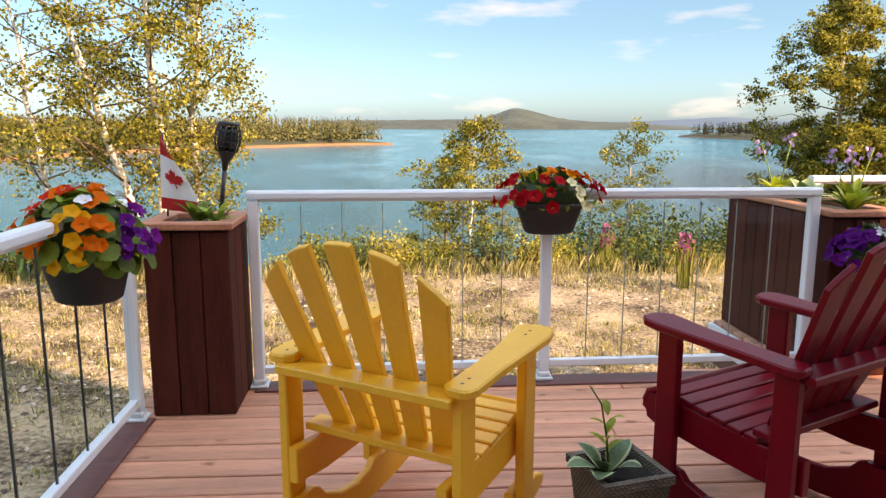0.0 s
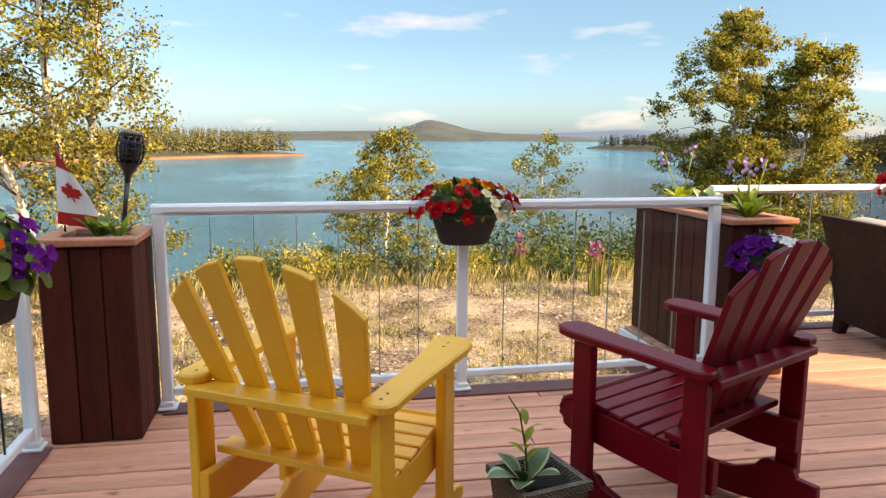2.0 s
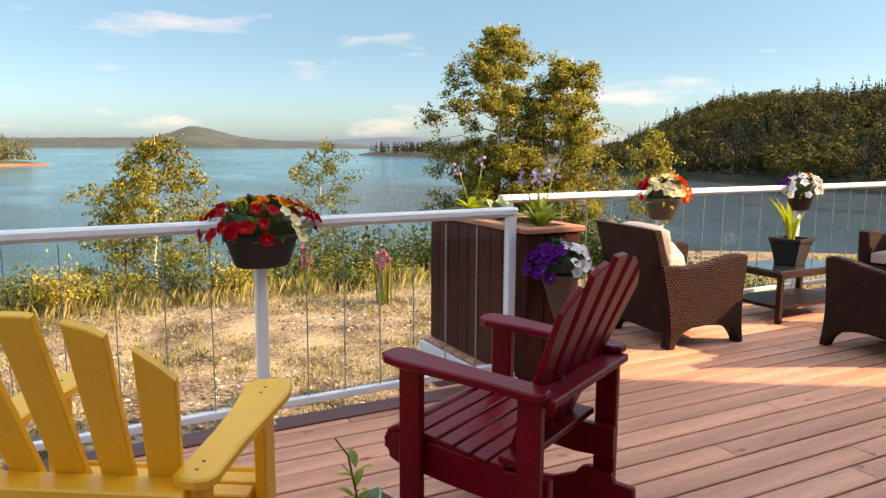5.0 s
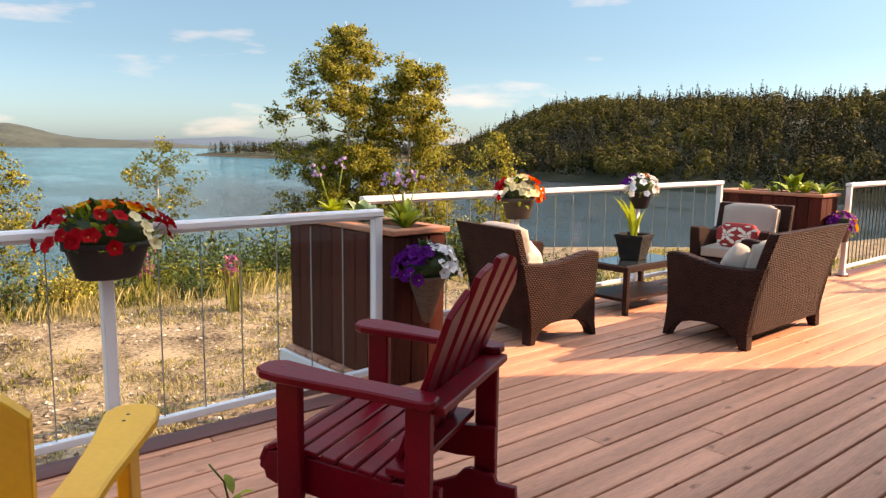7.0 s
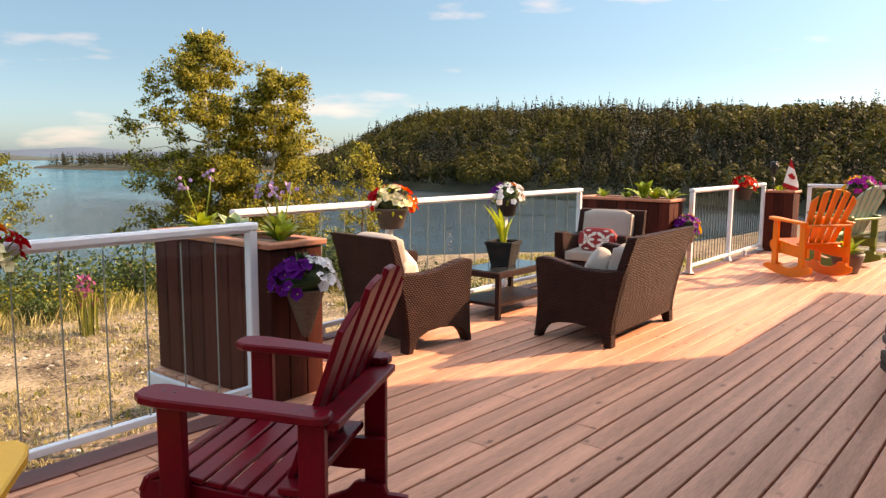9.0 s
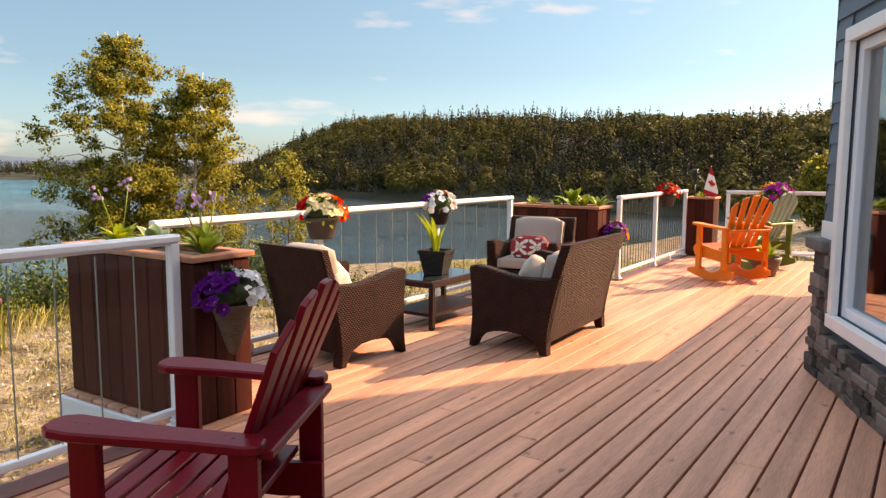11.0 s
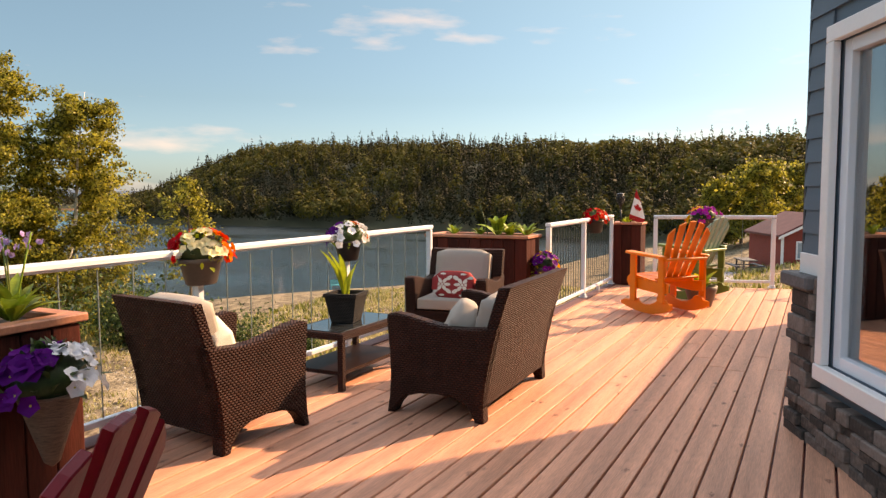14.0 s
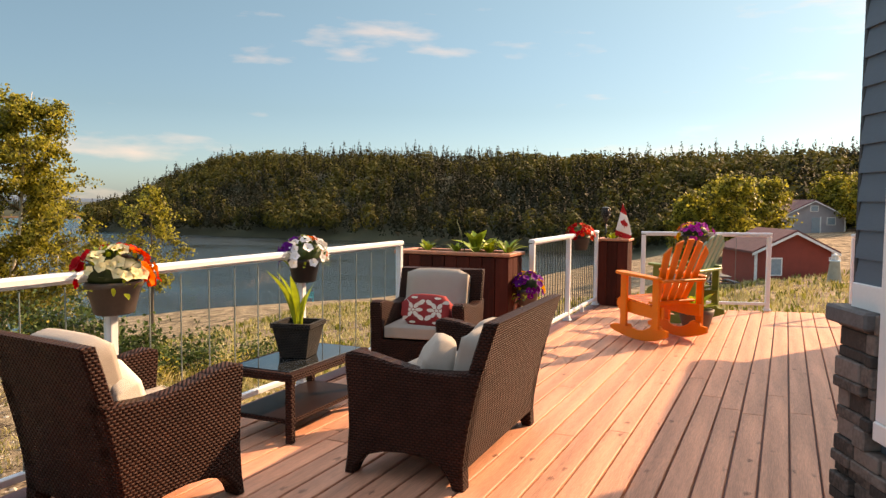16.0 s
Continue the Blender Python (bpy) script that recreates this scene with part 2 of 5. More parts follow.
def prism(points, a, b, axis="x", bevel=0.004):
    """A flat outline given in the two other axes, drawn out from a to b along the axis."""
    bm = bmesh.new()
    put = {"x": lambda p, k: (k, p[0], p[1]), "y": lambda p, k: (p[0], k, p[1]), "z": lambda p, k: (p[0], p[1], k)}[axis]
    lo = [bm.verts.new(put(p, a)) for p in points]
    hi = [bm.verts.new(put(p, b)) for p in points]
    n = len(points)
    bm.faces.new(lo[::-1])
    bm.faces.new(hi)
    for i in range(n):
        bm.faces.new((lo[i], lo[(i + 1) % n], hi[(i + 1) % n], hi[i]))
    bmesh.ops.recalc_face_normals(bm, faces=bm.faces)
    if bevel:
        rim = [e for e in bm.edges if len(e.link_faces) == 2 and any(len(f.verts) == n and n > 4 for f in e.link_faces)]
        bmesh.ops.bevel(bm, geom=rim or list(bm.edges), offset=bevel, segments=1, affect="EDGES")
    return bm


def tube_bm(points, radii, sides=8, bm=None):
    b = bm or bmesh.new()
    rings = []
    for i, p in enumerate(points):
        p = Vector(p)
        d = (Vector(points[min(i + 1, len(points) - 1)]) - Vector(points[max(i - 1, 0)])).normalized()
        u = d.orthogonal().normalized() if abs(d.z) < 0.9 else d.cross(Vector((1, 0, 0))).normalized()
        v = d.cross(u)
        r = radii[i] if isinstance(radii, (list, tuple)) else radii
        rings.append([b.verts.new(p + (u * math.cos(k * 2 * math.pi / sides) + v * math.sin(k * 2 * math.pi / sides)) * r) for k in range(sides)])
    for q, s in zip(rings, rings[1:]):
        for k in range(sides):
            b.faces.new((q[k], q[(k + 1) % sides], s[(k + 1) % sides], s[k])).smooth = True
    b.faces.new(rings[0][::-1])
    b.faces.new(rings[-1])
    return b


def lathe_bm(profile, sides=20, squash=(1, 1), bm=None):
    b = bm or bmesh.new()
    rings = [[b.verts.new((r * squash[0] * math.cos(k * 2 * math.pi / sides), r * squash[1] * math.sin(k * 2 * math.pi / sides), z)) for k in range(sides)] for r, z in profile]
    for q, s in zip(rings, rings[1:]):
        for k in range(sides):
            b.faces.new((q[k], q[(k + 1) % sides], s[(k + 1) % sides], s[k])).smooth = True
    b.faces.new(rings[0][::-1])
    b.faces.new(rings[-1])
    return b


# ---------------------------------------------------------------- ground, water and far land
SEA = -8.5
SHORE = [(-2500, 60), (-400, 150), (-150, 150), (-75, 118), (-52, 90), (-40, 45), (-15, 27), (8, 25), (28, 40), (42, 49), (55, 43.5), (66, 35.5), (90, 27), (140, 22), (153, 49), (161, 99), (161, 150), (160, 182), (172, 214),
         (246, 296), (420, 493), (900, 1060), (4000, 4700)]


def shore_gap(x, y):
    """Signed distance to the shore, positive on land."""
    best, inside = 1e18, False
    for ax, ay, bx, by, ex, ey, ee in SHORE_EDGES:
        px, py = x - ax, y - ay
        k = (px * ex + py * ey) / ee
        k = 0.0 if k < 0 else 1.0 if k > 1 else k
        dx, dy = px - ex * k, py - ey * k
        d = dx * dx + dy * dy
        if d < best:
            best = d
        if (ay > y) != (by > y) and x < ax + (y - ay) / (by - ay) * ex:
            inside = not inside
    return math.sqrt(best) if inside else -math.sqrt(best)


LOOP = SHORE + [(4000, -4000), (-4000, -4000), (-4000, 60)]
SHORE_EDGES = [(p[0], p[1], q[0], q[1], q[0] - p[0], q[1] - p[1], (q[0] - p[0]) ** 2 + (q[1] - p[1]) ** 2) for p, q in zip(LOOP, LOOP[1:] + LOOP[:1])]


def step(a, b, v):
    k = min(1, max(0, (v - a) / (b - a)))
    return k * k * (3 - 2 * k)


def land(x, y):
    g = shore_gap(x, y)
    if g < 0:
        return SEA - 0.8 + max(-6, g * 0.4)
    dx, dy = max(0, -25 - x, x - 9), max(0, y - 7.5)
    away = math.hypot(dx * (0.3 + 0.7 * step(-6, 12, y)), dy)
    ratio = g / (g + away) if g + away > 0 else 1
    z = SEA + 7.4 * ratio + min(1, g / 3) * 0.2
    z += 2.6 * step(45, 100, x) * step(24, 0, y)
    if x > 120:
        # the wooded hill across the cove
        el = np.interp(math.degrees(math.atan2(y + 3, x - 1)), (-40, -5, -1, 6.5, 15, 24, 30, 34, 38, 41, 44.6, 46.8, 48.5, 50), (1.9, 2.1, 2.2, 2.25, 2.5, 2.9, 3.05, 3.15, 3.2, 3.1, 2.6, 1.9, 1.1, 0.4))
        crest = 1.45 + 290 * math.tan(math.radians(el)) - 5.0
        z = max(z, SEA + (crest - SEA) * step(-8, 62, g) + 0.4)
    if x < -30 and y > 60:
        z = max(z, SEA + 6 * step(0, 60, g))
    z += noise.noise(Vector((x * 0.35, y * 0.35, 0))) * 0.1 * min(1, max(0, (y - 1) / 4))
    return z


def grid_lines(lo, hi, fine_lo, fine_hi, fine, grow=1.16):
    v = list(np.arange(fine_lo, fine_hi + 1e-6, fine))
    s, a = fine, v[-1]
    while a < hi:
        s *= grow
        a += s
        v.append(a)
    s, a = fine, v[0]
    while a > lo:
        s *= grow
        a -= s
        v.insert(0, a)
    return v


gx, gy = grid_lines(-3000, 3500, -12, 26, 0.8), grid_lines(-3000, 3500, -10, 26, 0.8)
bm = bmesh.new()
rows = [[bm.verts.new((x, y, land(x, y))) for x in gx] for y in gy]
for a, b in zip(rows, rows[1:]):
    for i in range(len(gx) - 1):
        bm.faces.new((a[i], a[i + 1], b[i + 1], b[i])).smooth = True
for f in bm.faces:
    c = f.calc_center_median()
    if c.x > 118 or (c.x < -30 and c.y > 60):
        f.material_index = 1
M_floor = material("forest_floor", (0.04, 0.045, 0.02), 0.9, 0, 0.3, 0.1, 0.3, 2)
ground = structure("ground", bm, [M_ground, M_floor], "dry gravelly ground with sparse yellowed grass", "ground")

M_water = material("sea_water", (0.004, 0.125, 0.175), 0.12, 0, 0.25, 0.02, 0.0, 0.15, (1, 1, 1), 0, 0.5)
n, l = M_water.node_tree.nodes, M_water.node_tree.links
tc = n.new("ShaderNodeTexCoord")
wv = [n.new("ShaderNodeTexNoise") for _ in range(2)]
ad = n.new("ShaderNodeMath")
for w_, s_ in zip(wv, (0.45, 2.2)):
    w_.inputs["Scale"].default_value, w_.inputs["Detail"].default_value = s_, 4
    l.new(tc.outputs["Object"], w_.inputs["Vector"])
l.new(wv[0].outputs["Fac"], ad.inputs[0])
l.new(wv[1].outputs["Fac"], ad.inputs[1])
b_ = n.new("ShaderNodeBump")
w_turn, w_patch, w_range = n.new("ShaderNodeMapping"), n.new("ShaderNodeTexNoise"), n.new("ShaderNodeMapRange")
w_turn.inputs["Rotation"].default_value = (0, 0, math.radians(40))
w_turn.inputs["Scale"].default_value = (0.035, 0.012, 1)
w_patch.inputs["Scale"].default_value, w_patch.inputs["Detail"].default_value = 1.6, 6
w_range.inputs["From Min"].default_value, w_range.inputs["From Max"].default_value = 0.38, 0.62
w_range.inputs["To Min"].default_value, w_range.inputs["To Max"].default_value = 0.12, 0.9
l.new(tc.outputs["Object"], w_turn.inputs["Vector"])
l.new(w_turn.outputs["Vector"], w_patch.inputs["Vector"])
l.new(w_patch.outputs["Fac"], w_range.inputs["Value"])
l.new(w_range.outputs["Result"], b_.inputs["Strength"])
b_.inputs["Distance"].default_value = 0.55
l.new(ad.outputs[0], b_.inputs["Height"])
l.new(b_.outputs["Normal"], n["Principled BSDF"].inputs["Normal"])
# dark hill reflection painted into the cove: darker and greyer than the open bay
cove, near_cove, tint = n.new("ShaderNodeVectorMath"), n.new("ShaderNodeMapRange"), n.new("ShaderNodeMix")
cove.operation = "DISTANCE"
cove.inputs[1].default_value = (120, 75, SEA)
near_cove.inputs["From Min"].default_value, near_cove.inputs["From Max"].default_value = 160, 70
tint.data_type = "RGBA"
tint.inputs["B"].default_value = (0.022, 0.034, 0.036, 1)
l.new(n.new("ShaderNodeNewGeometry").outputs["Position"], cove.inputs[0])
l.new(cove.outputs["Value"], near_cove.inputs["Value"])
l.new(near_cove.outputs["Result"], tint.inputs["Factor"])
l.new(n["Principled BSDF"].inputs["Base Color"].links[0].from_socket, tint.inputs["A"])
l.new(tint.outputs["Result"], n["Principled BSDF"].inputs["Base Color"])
bm = bmesh.new()
q = [bm.verts.new(p) for p in ((-3900, -200, SEA), (3900, -200, SEA), (3900, 4500, SEA), (-3900, 4500, SEA))]
bm.faces.new(q)
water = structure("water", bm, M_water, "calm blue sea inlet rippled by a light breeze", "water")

# ---------------------------------------------------------------- the deck
RAIL_H = 1.078
Y2 = 0.93
DECK_EDGE = [(-0.56, -7.0), (-0.56, 0.16), (0.0, 0.16), (0.0, 0.09), (3.1, 0.09), (3.1, Y2 + 0.3), (3.6, Y2 + 0.3), (3.6, Y2 + 0.1), (9.0, Y2 + 0.1),
             (9.0, Y2 + 0.3), (9.52, Y2 + 0.3), (9.52, -0.03), (12.95, -0.03), (12.75, -0.72), (13.6, -3.9), (13.9, -4.5), (13.9, -7.0)]


def spans(y):
    """Where the deck lies along its boards, at that place across them."""
    xs = []
    pts = EDGE_TURNED + [EDGE_TURNED[0]]
    for (x0, y0), (x1, y1) in zip(pts, pts[1:]):
        if (y0 > y) != (y1 > y):
            xs.append(x0 + (y - y0) / (y1 - y0) * (x1 - x0))
    xs.sort()
    return list(zip(xs[::2], xs[1::2]))


bm = prism([(x * 0.9985, y - 0.02) for x, y in DECK_EDGE], -0.32, -0.03, "z", 0)
deck_frame = structure("deck_frame", bm, M_deck_edge, "dark red-brown stained deck framing and fascia", "deck")
deck = tagged(new("deck_floor"), "stained reddish-brown wooden deck boards, worn and knotty", "deck", "", "structure")
# the boards run a little askew to the rails
PITCH, BOARD, SKEW = 0.1516, 0.1405, math.radians(-1.1)
EDGE_TURNED = [(x * math.cos(-SKEW) - y * math.sin(-SKEW), x * math.sin(-SKEW) + y * math.cos(-SKEW)) for x, y in DECK_EDGE]
random.seed(5)
y = -2.367 - PITCH * 31.5
while y < 1.7:
    lower, upper = spans(y - BOARD * 0.45), spans(y + BOARD * 0.45)
    for a, b in (spans(y) if len(lower) != len(upper) else [(max(p[0], q[0]), min(p[1], q[1])) for p, q in zip(lower, upper)]):
        cuts = [a]
        first = a + random.uniform(2.2, 4.9)
        while first < b - 1.0:
            cuts.append(first)
            first += random.choice((4.27, 4.88, 6.1))
        cuts.append(b)
        for c, d in zip(cuts, cuts[1:]):
            if d - c < 0.05:
                continue
            plank_bm = box_bm(d - c - 0.005, BOARD - random.uniform(0, 0.003), 0.035, (0, 0, 0), (0, 0, 0), 0.004)
            ob = part("plank", plank_bm, M_deck, deck)
            at = Matrix.Rotation(SKEW, 3, "Z") @ Vector(((c + d) / 2, y, -0.0175 + random.uniform(-0.0015, 0.0015)))
            ob.matrix_basis = pose(*at, random.uniform(-0.25, 0.25), 0, math.degrees(SKEW))
    y += PITCH
trim = tagged(new("trim_fascia"), "white painted fascia board under the long planter", "trim", "", "structure")
box("fascia", (0.03, 1.15, 0.16), (3.08, 0.64, -0.1), M_white, trim)
# dark border board round the rim under the rails
border = tagged(new("deck_border"), "dark brown border boards round the deck rim", "deck", "", "structure")
for (x0, y0, x1, y1) in ((-0.49, -7, -0.49, -0.40), (0.0, 0.0, 3.1, 0.0), (3.6, Y2, 9.0, Y2), (9.55, -0.12, 12.7, -0.12)):
    L = math.hypot(x1 - x0, y1 - y0)
    part("border_board", box_bm(L, 0.15, 0.012, ((x0 + x1) / 2, (y0 + y1) / 2, 0.008), (0, 0, math.degrees(math.atan2(y1 - y0, x1 - x0))), 0.003), M_deck_edge, border)


# ---------------------------------------------------------------- railings
def railing(x0, y0, x1, y1, posts, label, seam=0.11, dark=False):
    """A glass railing from post to post; posts as fractions of its length."""
    L = math.hypot(x1 - x0, y1 - y0)
    r = thing("railing", pose(x0, y0, 0, 0, 0, math.degrees(math.atan2(y1 - y0, x1 - x0))), label, "railing", "deck railings")
    for f in posts:
        x = f * L
        p = box("post", (0.055, 0.055, RAIL_H - 0.06), (x, 0, (RAIL_H - 0.06) / 2 + 0.01), M_white, r, bevel=0.005)
        box("base_plate", (0.095, 0.095, 0.016), (x, 0, 0.022), M_white, p)
        box("collar", (0.07, 0.07, 0.03), (x, 0, 0.045), M_white, p, bevel=0.008)
    prof = [(-0.034, 0), (0.034, 0), (0.035, 0.026), (0.026, 0.038), (-0.026, 0.038), (-0.035, 0.026)]
    part("top_rail", prism([(u, v + RAIL_H - 0.04) for u, v in prof], -0.03, L + 0.03, "x", 0.003), M_white, r)
    box("top_channel", (L - 0.05, 0.026, 0.018), (L / 2, 0, RAIL_H - 0.051), M_white, r)
    for a, b in zip(posts, posts[1:]):
        lo, hi = a * L + 0.03, b * L - 0.03
        box("bottom_rail", (hi - lo, 0.042, 0.038), ((lo + hi) / 2, 0, 0.105), M_white, r)
        k = max(1, round((hi - lo) / 1.0))
        for i in range(1, k):
            box("foot_block", (0.035, 0.04, 0.085), (lo + (hi - lo) * i / k, 0, 0.045), M_white, r)
        n_p = max(1, round((hi - lo) / (seam * 2 if not dark else seam)))
        w = (hi - lo) / n_p
        for i in range(n_p):
            g = box("glass_pane", (w - 0.006, 0.006, RAIL_H - 0.19), (lo + w * (i + 0.5), 0, 0.124 + (RAIL_H - 0.195) / 2), M_glass, r, bevel=0)
            g.visible_shadow = False
            if i:
                box("seam", (0.0045 if not dark else 0.008, 0.008, RAIL_H - 0.2), (lo + w * i, 0, 0.124 + (RAIL_H - 0.2) / 2), M_seam if dark else M_paneedge, r, bevel=0)
    return r


rail_west = railing(-0.49, -4.9, -0.49, -0.415, (0, 0.35, 0.68, 1), "white metal railing with glass and dark seams beside the deck", 0.255, True)
rail_1 = railing(0.02, 0.0, 3.09, 0.045, (0, 0.508, 1), "white aluminium railing with clear glass panes facing the sea", 0.11)
rail_2 = railing(3.62, Y2, 8.6, Y2, (0, 0.314, 0.672, 1), "white railing with narrow glass panes behind the wicker seats", 0.125)
rail_3 = railing(9.56, -0.12, 12.62, -0.12, (0, 0.49, 1), "white railing with narrow glass panes beside the rocking chairs", 0.11, True)
rail_4 = railing(12.66, -0.77, 13.14, -2.36, (0, 1), "white glass railing across the far end of the deck", 0.2)
rail_5 = railing(13.46, -3.4, 13.8, -4.5, (0, 1), "white glass railing beside the deck stairs opening", 0.2)


# ---------------------------------------------------------------- planters
def planter(x0, y0, x1, y1, h, label, z0=0.0):
    p = thing("planter_box", pose((x0 + x1) / 2, (y0 + y1) / 2, z0), label, "planter", "deck planters")
    sx, sy = x1 - x0, y1 - y0
    box("body", (sx - 0.04, sy - 0.04, h - 0.12), (0, 0, (h - 0.12) / 2), M_planter, p, bevel=0)
    for axis, length, other in ((0, sx, sy), (1, sy, sx)):
        k = max(2, round(length / 0.14))
        w = length / k
        for side in (-1, 1):
            for i in range(k):
                u = -length / 2 + w * (i + 0.5)
                at = (u, side * (other / 2 - 0.01), h / 2 - 0.02) if axis == 0 else (side * (other / 2 - 0.01), u, h / 2 - 0.02)
                size = (w - 0.006, 0.02, h - 0.05) if axis == 0 else (0.02, w - 0.006, h - 0.05)
                box("board", size, at, M_planter, p, bevel=0.004)
    for s in (-1, 1):
        box("cap_board", (sx + 0.05, 0.085, 0.035), (0, s * (sy / 2 - 0.02), h - 0.018), M_plancap, p, bevel=0.006)
        box("cap_board", (0.085, sy - 0.125, 0.035), (s * (sx / 2 - 0.02), 0, h - 0.018), M_plancap, p, bevel=0.006)
    box("soil", (sx - 0.1, sy - 0.1, 0.06), (0, 0, h - 0.06), M_plants, p, bevel=0.02)
    return p


P1 = planter(-0.435, -0.36, -0.035, 0.10, 0.96, "tall dark red-stained board planter at the deck corner")
P2 = planter(3.155, -0.045, 3.545, 1.2, 0.955, "long dark red-stained board planter beside the glass railing")
P3 = planter(9.06, -0.03, 9.5, 1.2, 0.955, "long dark red-stained board planter behind the wicker armchair")
P4 = planter(12.68, -0.55, 13.05, -0.12, 0.96, "tall dark red-stained board planter at the far deck corner")


# ---------------------------------------------------------------- rocking chairs
def rocker_chair(m, paint, label, back_paint=None):
    c = thing("rocking_chair", m, label, "chair", "wooden rocking chairs")
    bp = back_paint or paint
    for s in (-1, 1):
        # arms: wide rounded boards, narrowing at the rear
        out = [(-0.30, 0.045), (-0.27, 0.058), (-0.1, 0.06), (0.06, 0.072), (0.22, 0.082), (0.285, 0.072), (0.315, 0.045), (0.32, 0.0), (0.305, -0.045), (0.265, -0.065),
               (0.22, -0.06), (0.08, -0.045), (-0.05, -0.04), (-0.28, -0.045), (-0.305, -0.02), (-0.31, 0.02)]
        bm = prism([(s * v, u) for u, v in out], 0, 0.03, "z", 0.006)
        bmesh.ops.transform(bm, matrix=pose(s * 0.315, 0, 0.688, 3.0, 0, 0), verts=bm.verts)
        part("armrest", bm, paint, c)
        for u in (-0.22, -0.26, 0.2, 0.24):
            part("screw", lathe_bm([(0.005, 0), (0.005, 0.0012), (0.002, 0.0015)], 8), M_seam, c).matrix_basis = pose(s * 0.318, u, 0.7178 + u * 0.0524, 3.0, 0, 0)
        box("front_leg", (0.036, 0.09, 0.56), (s * 0.318, 0.215, 0.42), paint, c, bevel=0.005)
        box("rear_leg", (0.036, 0.085, 0.52), (s * 0.318, -0.25, 0.425), paint, c, bevel=0.005)
        # rockers, notched where the legs meet them
        lower = [(u, 0.012 + 0.32 * u * u * (1.0 if u > 0 else 1.9)) for u in [0.45 - 0.84 * i / 14 for i in range(15)]]
        upper = [(-0.385, 0.165), (-0.31, 0.17), (-0.295, 0.2), (-0.2, 0.212), (-0.17, 0.2), (-0.14, 0.165), (-0.05, 0.125), (0.05, 0.115), (0.13, 0.135), (0.16, 0.165), (0.27, 0.175), (0.29, 0.145), (0.38, 0.14), (0.45, 0.115)]
        part("rocker", prism(lower + upper, s * 0.284 - 0.017, s * 0.284 + 0.017, "x", 0.005), paint, c)
        # seat side rails, level boards with a rounded nose before the front leg
        rail = [(0.36, 0.385), (0.33, 0.415), (0.26, 0.425), (0.05, 0.405), (-0.15, 0.39), (-0.305, 0.395), (-0.305, 0.275), (-0.15, 0.265), (0.1, 0.28), (0.3, 0.3), (0.34, 0.315), (0.345, 0.34), (0.365, 0.352)]
        part("seat_rail", prism(rail, s * 0.272 - 0.018, s * 0.272 + 0.018, "x", 0.004), paint, c)
    tops = [(0.345, 0.4, 66), (0.302, 0.436, 26), (0.232, 0.439, -4), (0.162, 0.432, -7), (0.092, 0.423, -8), (0.022, 0.414, -8), (-0.048, 0.405, -7), (-0.115, 0.4, -4)]
    for u, z, tilt in tops:
        box("seat_slat", (0.585, 0.058, 0.02), (0, u, z), paint, c, (-tilt, 0, 0), 0.004)
    # back: five fanned slats under one arc
    lean = pose(0, -0.079, 0.299, 22.0, 0, 0)
    for i in range(-2, 3):
        a = math.radians(4.22 * i)
        base = 0.085 * i
        wide0, wide1 = 0.0365, 0.0445
        d = Vector((math.sin(a), math.cos(a)))
        side = Vector((d.y, -d.x))
        ring = []

        def reach(u):
            k = 0.92
            p = Vector((base, 0)) + side * u
            # length up to the common arc
            while (p + d * k - Vector((0, 0.471))).length > 0.395 and k > 0.4:
                k -= 0.004
            return p + d * k
        for u in (-1, -0.6, -0.2, 0.2, 0.6, 1):
            ring.append(reach(u * wide1))
        foot = Vector((base, 0)) + d * 0.115
        lo = [foot + side * wide0, foot - side * wide0]
        bm = prism([tuple(p) for p in ring + lo], -0.011, 0.011, "y", 0.003)
        bmesh.ops.transform(bm, matrix=lean, verts=bm.verts)
        part("back_slat", bm, bp, c)
    box("back_rail", (0.63, 0.09, 0.03), (0, -0.285, 0.66), paint, c, bevel=0.005)
    box("lower_back_rail", (0.6, 0.085, 0.026), (0, -0.165, 0.43), paint, c, (0, 0, 0), 0.004)
    box("front_apron", (0.5, 0.022, 0.085), (0, 0.325, 0.345), paint, c, bevel=0.004)
    return c


red_chair = rocker_chair(pose(2.12, -1.42, 0, 0, 0, 27), M_red, "dark maroon painted wooden rocking chair with slatted seat")
yellow_chair = rocker_chair(pose(0.805, -1.505, 0, 0, 0, -33), M_yellow, "bright yellow painted wooden rocking chair with fanned back")
orange_chair = rocker_chair(pose(10.38, -1.31, 0, 0, 0, -37), M_orange, "bright orange painted wooden rocking chair with fanned back")
green_chair = rocker_chair(pose(11.75, -1.42, 0, 0, 0, -20), M_green, "moss green wooden rocking chair with sage back slats", M_sage)

# ---------------------------------------------------------------- the house
WALL_A = Vector((6.39, -2.76, 0))
WALL_DIR = Vector((-0.925, -0.38, 0)).normalized()
WALL_YAW = math.degrees(math.atan2(-WALL_DIR.y, -WALL_DIR.x))
WM = Matrix.Translation(WALL_A) @ pose(0, 0, 0, 0, 0, WALL_YAW)
